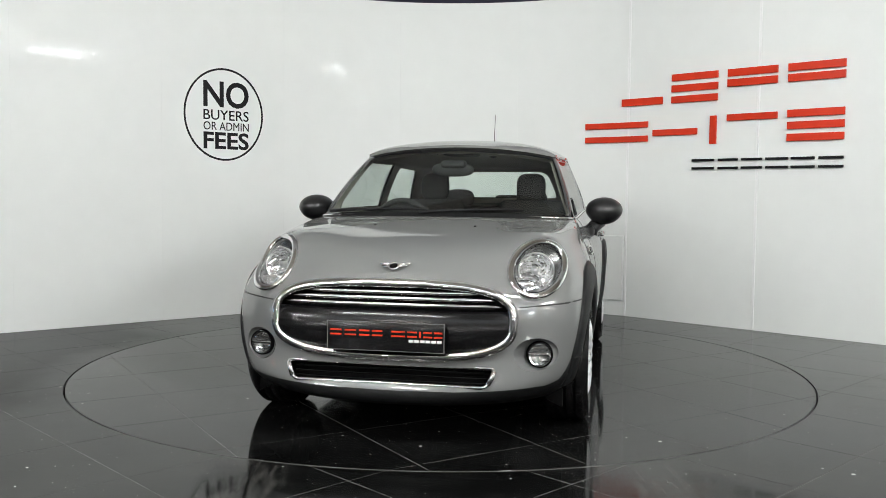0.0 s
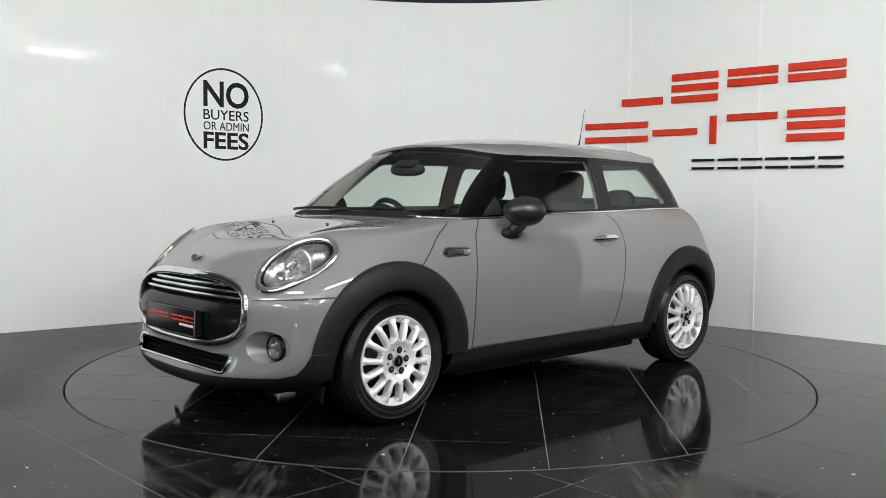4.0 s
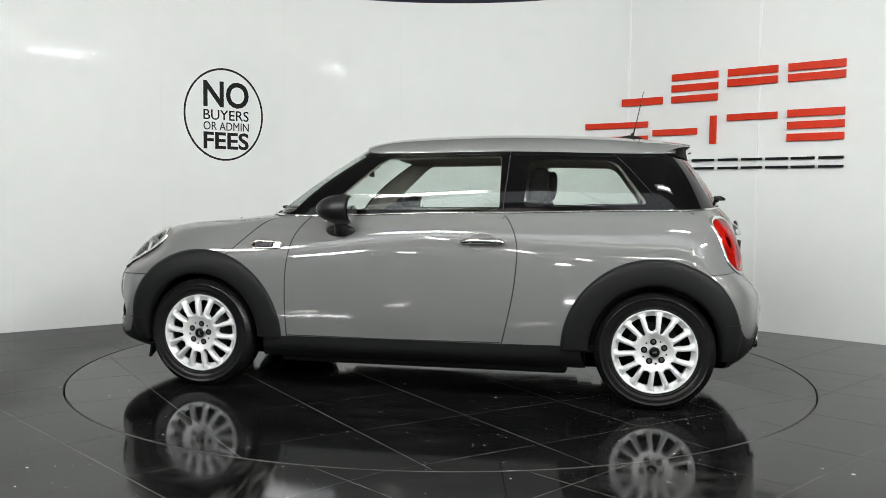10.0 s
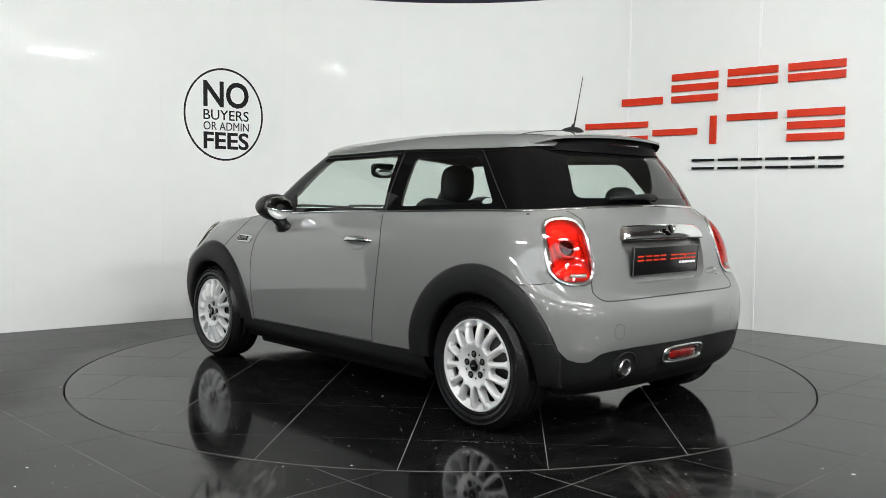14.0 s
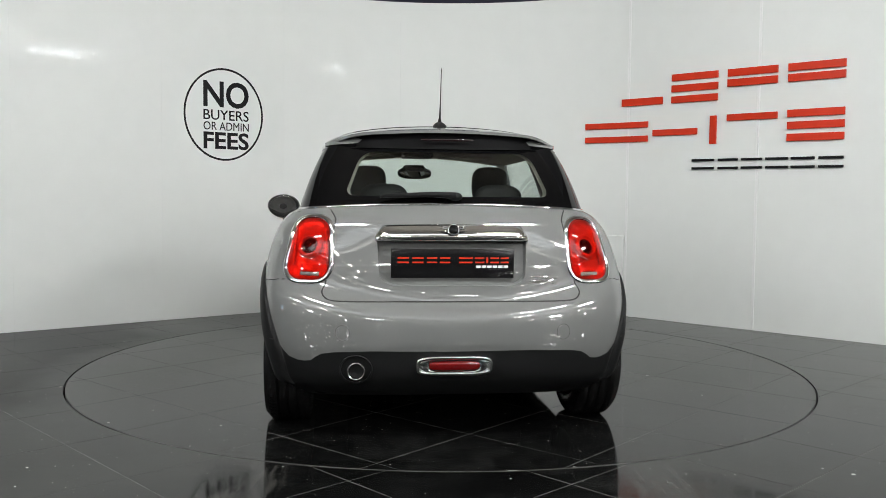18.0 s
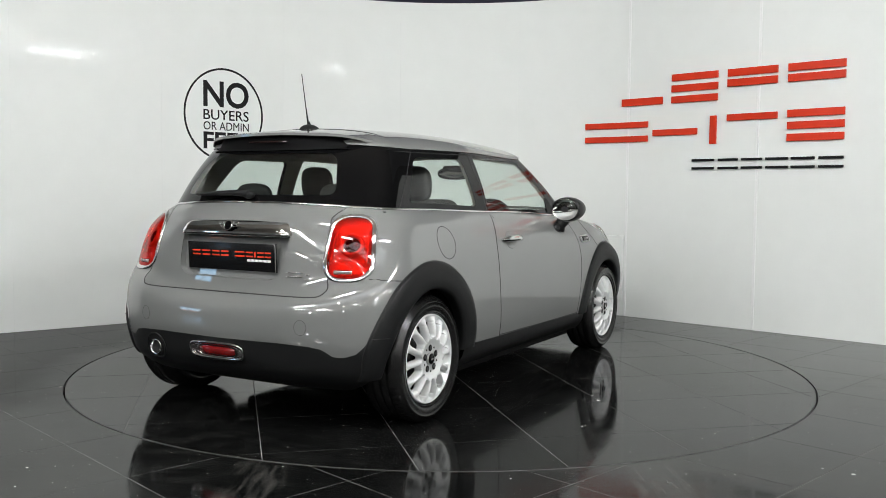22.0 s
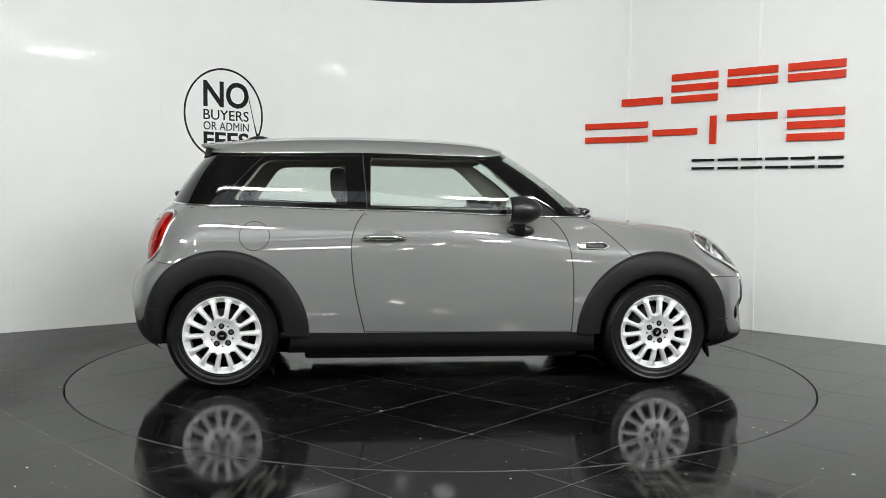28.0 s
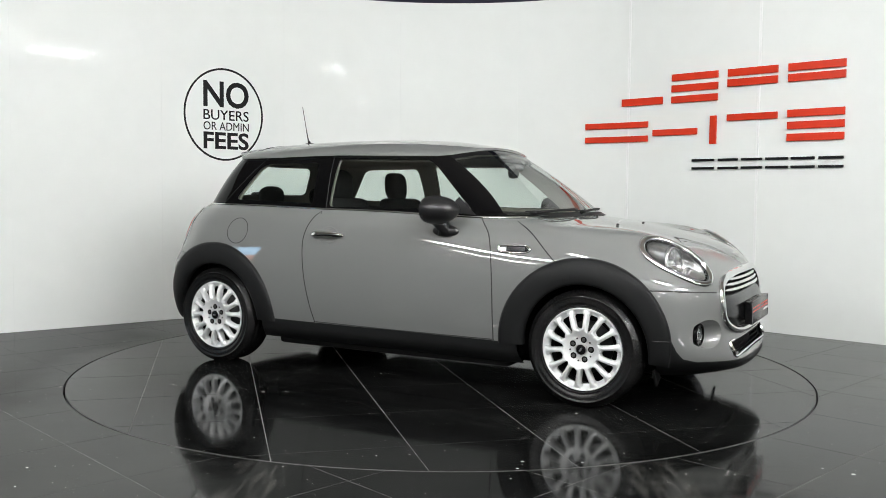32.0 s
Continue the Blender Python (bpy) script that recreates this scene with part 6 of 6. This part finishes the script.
def build_tailgate_details():
    bay = grid_surface("plate_recess", "rear", -.345, .345, .68, .915, lambda a, b: .028, PAINT, None,
                       lambda c: abs(c[0]) < .336 and .688 < c[1] < .902, 60, 20, "painted plate recess in the tailgate")
    loop = PLATE_BAY
    verts, faces = [], []
    for a, b in loop:
        p, n = on_shell("rear", a, b)
        verts += [p, p + Vector((.030, -math.copysign(.006, a), .004))]
    k = len(loop)
    for i in range(k):
        l = (i + 1) % k
        faces.append((2 * i, 2 * i + 1, 2 * l + 1, 2 * l))
    carpart("recess_wall", verts, faces, PAINT, bay)
    # bright handle bar over the plate
    verts, faces = [], []
    n = 40
    prof = [(.888, .0), (.889, .026), (.900, .034), (.925, .030), (.948, .016), (.955, .0)]
    for i in range(n + 1):
        y = -.342 + .684 * i / n
        k = 1 - max(0, (abs(y) - .30) / .042) ** 2 * .75
        for z, o in prof:
            zz = .888 + (z - .888) * k * (1 + .12 * (1 - (y / .342) ** 2))
            p, w = on_shell("rear", y, zz)
            verts.append(p + Vector((-o * k, 0, 0)))
    m = len(prof)
    faces = [(i * m + j, i * m + j + 1, (i + 1) * m + j + 1, (i + 1) * m + j) for i in range(n) for j in range(m - 1)]
    faces += [tuple(range(m)), tuple(range(n * m, n * m + m))[::-1]]
    bar = carpart("tailgate_handle", verts, faces, CHROME, label="bright chrome tailgate handle bar")
    p, w = on_shell("rear", 0, .935)
    mm = Matrix.Translation(p + Vector((-.037, 0, .002))) @ Vector((-1, 0, .35)).normalized().to_track_quat("Y", "Z").to_matrix().to_4x4()
    v, f = revolve([(.0005, .008), (.016, .008), (.0235, .006), (.026, -.004)], 24)
    bd = carpart("tailgate_badge", [mm @ Vector(q) for q in v], f, PIANO, label="plain winged roundel badge")
    v, f = revolve([(.0215, .008), (.024, .010), (.0275, .004)], 24)
    carpart("badge_ring", [mm @ Vector(q) for q in v], f, CHROME, bd)
    for s in (1, -1):
        for q in range(3):
            a, c = mm @ Vector((s * .024, .006, .012 - .01 * q)), mm @ Vector((s * (.072 - .013 * q), .006, .018 - .012 * q))
            tube("badge_wing", [a, (a + c) / 2, c], [.0045, .004, .001], CHROME, bd, seg=6)
    p, w = on_shell("rear", 0, .785)
    plate("rear_plate", p.x + .012, 0, .790, .556, .136, -1, radians(-3))
    # model script as plain chrome bars
    for i, (a, b, h) in enumerate(((-.350, -.378, .026), (-.384, -.405, .026), (-.410, -.430, .026), (-.448, -.470, .03))):
        for dz in (0, h * .72):
            pts, nr = shell_line("rear", [(a, .712 + dz - (.012 if i == 3 else 0)), (b, .712 + dz - (.012 if i == 3 else 0))], "body", 1, .003)
            tube("script_bar", pts, .0036, CHROME, None, False, "plain chrome script bar", 6, nr)
    # rear wiper
    wp, wn = on_shell("rear", -.02, 1.075, "glass")
    w = tube("rear_wiper", [wp + wn * .03, wp + wn * .035 + Vector((0, .10, .002)), wp + wn * .03 + Vector((0, .33, -.004))], [.016, .013, .008], PLASTIC, label="black rear wiper arm")
    bm = bmesh.new()
    bmesh.ops.create_uvsphere(bm, u_segments=16, v_segments=10, radius=1, matrix=Matrix.Translation(wp + wn * .02) @ Matrix.Diagonal((.022, .034, .020, 1)))
    carbm("wiper_hub", bm, PLASTIC, w)
    bl = [wp + wn * .012 + Vector((0, .06 + .28 * t, .012 - .03 * (t - .4) ** 2)) for t in np.linspace(0, 1, 8)]
    tube("wiper_blade", bl, .006, SEAM, w)


def build_rear_bumper():
    def lamp():
        loop = oval(0, .352, .160, .036, 40, 4.4)
        ring = ring_on("rear", loop, .009, CHROME, "rear_fog_light", None, 1, .008, 1.0, "red rear fog light in a chrome frame")
        verts, faces, k = [], [], 40
        for t, o in ((1, .0), (.86, .010), (.76, .012), (.70, .006)):
            for a, b in loop:
                p, n = on_shell("rear", a * t, .352 + (b - .352) * t)
                verts.append(p + n * o)
        for r in range(3):
            for i in range(k):
                l = (i + 1) % k
                faces.append((r * k + i, r * k + l, (r + 1) * k + l, (r + 1) * k + i))
        carpart("fog_bezel", verts, faces, CHROME, ring, label="chrome bezel")
        lens = oval(0, .351, .112, .021, 40, 4.0)
        verts, faces = [], []
        for t, o in ((1, .004), (.9, .014), (.5, .018), (.05, .019)):
            for a, b in lens:
                p, n = on_shell("rear", a * t, .351 + (b - .351) * t)
                verts.append(p + n * o)
        for r in range(3):
            for i in range(k):
                l = (i + 1) % k
                faces.append((r * k + i, r * k + l, (r + 1) * k + l, (r + 1) * k + i))
        carpart("fog_lens", verts, faces, FOG_RED, ring, label="red lens")
    lamp()
    # exhaust
    v, f = revolve([(.031, -.12), (.039, -.12), (.0395, .0), (.0365, .005), (.0325, .002), (.0315, -.03), (.031, -.12)], 36)
    m = Matrix.Translation((-1.797, .426, .327)) @ pose(0, 0, 0, 0, 0, 90)
    ex = carpart("exhaust_pipe", [m @ Vector(p) for p in v], f, CHROME, label="single round chrome exhaust tip")
    v, f = revolve([(.0005, -.030), (.0318, -.026)], 24)
    carpart("pipe_bore", [m @ Vector(p) for p in v], f, UNDER, ex)
    loop = oval(.426, .335, .068, .062, 32)
    pts, nr = shell_line("rear", loop, "body", 1, .003)
    tube("exhaust_cutout", pts, .004, PLASTIC, ex, True, "moulded collar round the exhaust", 8, nr)
    for s in (1, -1):
        loop = oval(.485, .495, .030, .034, 28)
        p, n = shell_line("rear", loop, "body", s)
        ribbon("tow_cover_line", p, n, .0018, .0004, SEAM, closed=True)


build_tailgate_details()
build_rear_bumper()


# ---------------------------------------------------------------- sides: mirrors, handles, scuttles, fuel flap, aerial, wipers
def build_mirror(side):
    bm = bmesh.new()
    bmesh.ops.create_uvsphere(bm, u_segments=32, v_segments=20, radius=1)
    for v in bm.verts:
        x, y, z = v.co
        if x < -.35:
            x = -.35 - (abs(x) - .35) * .12
        k = 1 + .10 * z * (1 if z < 0 else .3)
        v.co = Vector((.405 + x * .138, side * (.876 + y * .106 * k), 1.012 + z * .079))
    shell = carbm("door_mirror", bm, SHELL_BLACK, None, "rounded black door mirror")
    v, f = revolve([(.0005, .0), (.5, .0), (.88, .0), (.9, -.02)], 32)
    m = Matrix.Translation((.347, side * .876, 1.012)) @ pose(0, 0, 0, 0, 0, 90)
    g = carpart("mirror_glass", [m @ Vector((p[0] * .096, p[1] * .01 + .0005, p[2] * .076)) for p in v], f, MIRROR, shell, label="mirror glass")
    pts = [Vector((.425, side * .80, .888)), Vector((.425, side * .815, .915)), Vector((.410, side * .855, .955))]
    tube("mirror_stalk", pts, [.046, .036, .040], SHELL_BLACK, shell, False, "black mirror stalk", 16)
    p, n = on_shell("side", .43, .892, "body", side)
    bm = bmesh.new()
    bmesh.ops.create_uvsphere(bm, u_segments=20, v_segments=10, radius=1, matrix=Matrix.Translation(p + n * .004) @ Matrix.Diagonal((.084, .026, .036, 1)))
    carbm("mirror_foot", bm, SHELL_BLACK, shell)
    bm = bmesh.new()
    pt, n = on_shell("side", .49, 1.02, "glass", side)
    verts = []
    tri = [(.575, .985), (.455, 1.085), (.425, 1.045), (.43, .99)]
    for lift in (.001, .006):
        for a, b in tri:
            q, w = on_shell("side", a, b, "glass", side)
            verts.append(q + w * lift)
    carpart("mirror_sail", verts, [(0, 1, 2, 3), (7, 6, 5, 4), (0, 1, 5, 4), (1, 2, 6, 5), (2, 3, 7, 6), (3, 0, 4, 7)], PLASTIC, shell, label="black triangle at the mirror", smooth=False)


MIRROR = material("mirror_silvered", (0.86, 0.87, 0.87), rough=0.01, metal=1.0)


def build_handle(side):
    pts, nr = shell_line("side", [(x, .846 + .003 * math.cos((x + .355) / .125 * 1.5)) for x in np.linspace(-.232, -.478, 15)], "body", side)
    rad = [.007, .012, .0145, .016, .0165, .0165, .0165, .0165, .0165, .0165, .0165, .016, .0145, .012, .007]
    off = [.006, .014, .022, .026, .028, .029, .029, .029, .029, .029, .028, .026, .022, .014, .006]
    h = tube("door_handle", [p + n * o for p, n, o in zip(pts, nr, off)], rad, CHROME, None, False, "chrome bar door handle", 10, nr, .75)
    loop = oval(-.352, .848, .068, .048, 32)
    p, n = shell_line("side", loop, "body", side)
    ribbon("handle_bowl_edge", p, n, .010, .0012, PAINT, h, True)
    q, w = on_shell("side", -.352, .848, "body", side)
    m = Matrix.Translation(q + w * .0012) @ w.to_track_quat("Y", "Z").to_matrix().to_4x4()
    v, f = revolve([(.046, .0008), (.03, -.0004), (.0005, -.001)], 32)
    # shallow dished bowl behind the bar
    carpart("handle_bowl", [m @ Vector((p[0] * 1.42, p[1], p[2])) for p in v], f, PAINT, h)


def build_scuttle(side):
    loop = rounded([(.765, .823), (.772, .792), (.925, .790), (.952, .806), (.925, .828)], [.012, .015, .012, .01, .015])
    p, n = shell_line("side", loop, "body", side)
    r = tube("side_scuttle", [a + b * .002 for a, b in zip(p, n)], .0065, CHROME, None, True, "chrome-edged side grille badge on the wing", 8, n, .8)
    k = len(loop)
    verts = [a + b * .002 for a, b in zip(p, n)]
    q, w = on_shell("side", .85, .81, "body", side)
    verts.append(q + w * .004)
    carpart("scuttle_plate", verts, [(i, (i + 1) % k, k) for i in range(k)], SATIN, r, label="bright plate")
    verts = []
    for lift in (.002, .009):
        for a, b in ((.815, .822), (.815, .796), (.925, .797), (.94, .806), (.92, .822)):
            s, w = on_shell("side", a, b, "body", side)
            verts.append(s + w * lift)
    fc = [(0, 1, 2, 3, 4), (9, 8, 7, 6, 5)] + [(i, (i + 1) % 5, 5 + (i + 1) % 5, 5 + i) for i in range(5)]
    carpart("scuttle_insert", verts, fc, PLASTIC, r, label="dark slatted insert", smooth=False)
    for z in (.801, .806, .811, .816):
        pp, nn = shell_line("side", [(.82, z), (.92, z)], "body", side, .0095)
        tube("scuttle_slat", pp, .0012, SATIN, r, seg=5)


both(build_mirror)
both(build_handle)
both(build_scuttle)


def build_small():
    loop = oval(-1.072, .857, .083, .080, 40)
    p, n = shell_line("side", loop, "body", -1)
    f = ribbon("fuel_flap", p, n, .0050, .0007, SEAM, closed=True, label="round fuel flap shut line")
    # aerial with its foot
    bm = bmesh.new()
    bmesh.ops.create_uvsphere(bm, u_segments=20, v_segments=12, radius=1, matrix=Matrix.Translation((-1.115, 0, 1.422)) @ Matrix.Diagonal((.082, .038, .040, 1)))
    foot = carbm("aerial_foot", bm, PLASTIC, None, "black aerial foot on the roof")
    tube("aerial", [(-1.125, 0, 1.44), (-1.15, 0, 1.55), (-1.185, 0, 1.72)], [.006, .0028, .002], SEAM, foot, False, "thin black whip aerial")
    tube("aerial_base", [(-1.118, 0, 1.44), (-1.128, 0, 1.475)], [.014, .007], PLASTIC, foot)
    # cowl and wipers at the foot of the windscreen
    u = np.linspace(0, .62, 30)
    a = body(u, np.full_like(u, 10.86))
    b = glasshouse(u * .76, np.full_like(u, .16))
    a2, b2 = np.concatenate([a[::-1] * [1, -1, 1], a[1:]]), np.concatenate([b[::-1] * [1, -1, 1], b[1:]])
    verts = [Vector(q) + Vector((0.004, 0, .003)) for q in a2] + [Vector(q) + Vector((.004, 0, .002)) for q in b2]
    k = len(a2)
    carpart("cowl_panel", verts, [(i, i + 1, k + i + 1, k + i) for i in range(k - 1)], PLASTIC, label="black plastic cowl below the windscreen")
    for y0, y1, yp in ((-.10, .46, -.12), (-.62, -.06, -.60)):
        arm, blade = [], []
        for t in np.linspace(0, 1, 9):
            y = y0 + (y1 - y0) * t
            p, n = on_shell("front", y, .998 + .006 * t, "glass")
            blade.append(p + n * .012)
            arm.append(p + n * (.018 + .008 * math.sin(math.pi * t)) - Vector((-.03 * (1 - t), 0, .012 * (1 - t))))
        w = tube("windscreen_wiper", arm, [.010, .009, .008, .007, .007, .006, .006, .005, .004], PLASTIC, None, False, "black windscreen wiper", 8)
        tube("wiper_blade", blade, .005, SEAM, w)
    for s in (1, -1):
        p, n = on_shell("front", s * .26, .935)
        u0 = body.find("front", [(.26, .935)])[0]
        q = Vector(body(u0[0], u0[1]))
        bm = bmesh.new()
        bmesh.ops.create_uvsphere(bm, u_segments=10, v_segments=6, radius=1, matrix=Matrix.Translation((q.x, s * q.y, q.z + .004)) @ Matrix.Diagonal((.010, .008, .004, 1)))
        carbm("washer_jet", bm, SEAM, None, "small black washer jet")


build_small()


# ---------------------------------------------------------------- cabin
def cushion(x0, x1, y0, y1, z0, z1, lean=0.0, bevel=.05):
    bm = box_bm(x0, x1, y0, y1, z0, z1, bevel, 4)
    for v in bm.verts:
        v.co.x -= (v.co.z - z0) * lean
    return bm


def build_cabin():
    for s in (1, -1):
        seat = carbm("front_seat", cushion(-.48, .02, s * .36 - .24, s * .36 + .24, .42, .60, 0, .06), SEAT, None, "black fabric front seat")
        carbm("backrest", cushion(-.50, -.37, s * .36 - .235, s * .36 + .235, .56, 1.07, .28, .055), SEAT, seat)
        bm = bmesh.new()
        bmesh.ops.create_uvsphere(bm, u_segments=24, v_segments=14, radius=1)
        for v in bm.verts:
            c = v.co
            pw = lambda q, e: math.copysign(abs(q) ** e, q)
            v.co = Vector((-.605 + pw(c.x, .7) * .055 - c.z * .012, s * .345 + pw(c.y, .62) * .102, 1.155 + pw(c.z, .62) * .100))
        carbm("headrest", bm, SEAT, seat)
        for d in (-.05, .05):
            tube("headrest_post", [(-.60, s * .345 + d, 1.03), (-.605, s * .345 + d, 1.09)], .006, SATIN, seat)
        bm = bmesh.new()
        bmesh.ops.create_uvsphere(bm, u_segments=20, v_segments=12, radius=1)
        for v in bm.verts:
            c = v.co
            v.co = Vector((-1.235 + c.x * .05, s * .285 + math.copysign(abs(c.y) ** .7, c.y) * .12, 1.075 + math.copysign(abs(c.z) ** .8, c.z) * .072))
        hr = carbm("rear_headrest", bm, SEAT, None, "black rear headrest")
        # door cards and side trim
        carbm("door_card", cushion(-.44, .62, s * .70 - .03, s * .70 + .03, .30, .985, 0, .025), CABIN)
        carbm("side_trim", cushion(-1.45, -.46, s * .66 - .04, s * .66 + .04, .30, 1.015, 0, .025), CABIN)
    bench = carbm("rear_seat", cushion(-1.15, -.72, -.58, .58, .40, .60, 0, .06), SEAT, None, "black fabric rear bench")
    carbm("backrest", cushion(-1.13, -1.0, -.60, .60, .55, 1.02, .22, .05), SEAT, bench)
    dash = carbm("dashboard", cushion(.36, .74, -.66, .66, .62, .965, -.06, .07), CABIN, None, "black dashboard")
    bm = bmesh.new()
    bmesh.ops.create_uvsphere(bm, u_segments=20, v_segments=10, radius=1, matrix=Matrix.Translation((.42, -.33, .985)) @ Matrix.Diagonal((.07, .10, .055, 1)))
    carbm("instrument_pod", bm, CABIN, dash)
    loop = []
    for k in range(36):
        a = 2 * math.pi * k / 36
        up = Vector((.34, 0, .94)).normalized()
        loop.append(Vector((.315, -.335, .890)) + Vector((0, 1, 0)) * .182 * math.cos(a) + up * .182 * math.sin(a))
    wheel = tube("steering_wheel", loop, .017, CABIN, None, True, "black leather steering wheel", 10)
    for a in (0, math.pi, -math.pi / 2):
        up = Vector((.34, 0, .94)).normalized()
        tube("wheel_spoke", [Vector((.33, -.335, .885)), Vector((.318, -.335, .890)) + Vector((0, 1, 0)) * .175 * math.cos(a) + up * .175 * math.sin(a)], .016, CABIN, wheel)
    bm = bmesh.new()
    bmesh.ops.create_uvsphere(bm, u_segments=20, v_segments=10, radius=1, matrix=Matrix.Translation((.34, -.335, .885)) @ Matrix.Diagonal((.04, .07, .065, 1)))
    carbm("wheel_hub", bm, CABIN, wheel)
    tube("steering_column", [(.34, -.335, .88), (.55, -.335, .80)], .035, CABIN, wheel)
    bm = bmesh.new()
    bmesh.ops.create_uvsphere(bm, u_segments=28, v_segments=16, radius=1)
    turn = Matrix.Translation((.480, -.005, 1.245)) @ pose(0, 0, 0, 0, 0, 14)
    soft = lambda v, e: math.copysign(abs(v) ** e, v)
    for v in bm.verts:
        v.co = turn @ Vector((max(soft(v.co.x, .8) * .030, -.012), soft(v.co.y, .75) * .122, soft(v.co.z, .75) * .041))
    m = carbm("rear_view_mirror", bm, CABIN, None, "oval rear-view mirror with a black back")
    mv, mf = revolve([(.0005, 0), (.6, 0), (.9, 0), (.93, -.1)], 32)
    carpart("mirror_face", [turn @ Vector((-.0128 + p[1] * .01, p[0] * .116, p[2] * .036)) for p in mv], mf, MIRROR, m, label="mirror glass")
    carbm("mirror_mount", cushion(.455, .535, -.075, .075, 1.255, 1.300, .45, .02), CABIN, m)
    carbm("roof_console", cushion(.12, .34, -.10, .10, 1.335, 1.372, 0, .015), CABIN)
    carbm("parcel_shelf", cushion(-1.56, -1.14, -.58, .58, .93, .955, 0, .01), CABIN)
    carbm("cabin_floor", box_bm(-1.55, .70, -.70, .70, .262, .30, .01), CABIN)
    for s in (1, -1):
        carbm("sun_visor", box_bm(.20, .34, s * .32 - .17, s * .32 + .17, 1.338, 1.352, .006), LINER, None, "folded grey sun visor")


build_cabin()


def motions():
    rows = [(float(t), pose(0, 0, 0, 0, 0, table_angle(t))) for t in range(0, 33)]
    walk(turntable, rows)
    walk(car, rows)


motions()
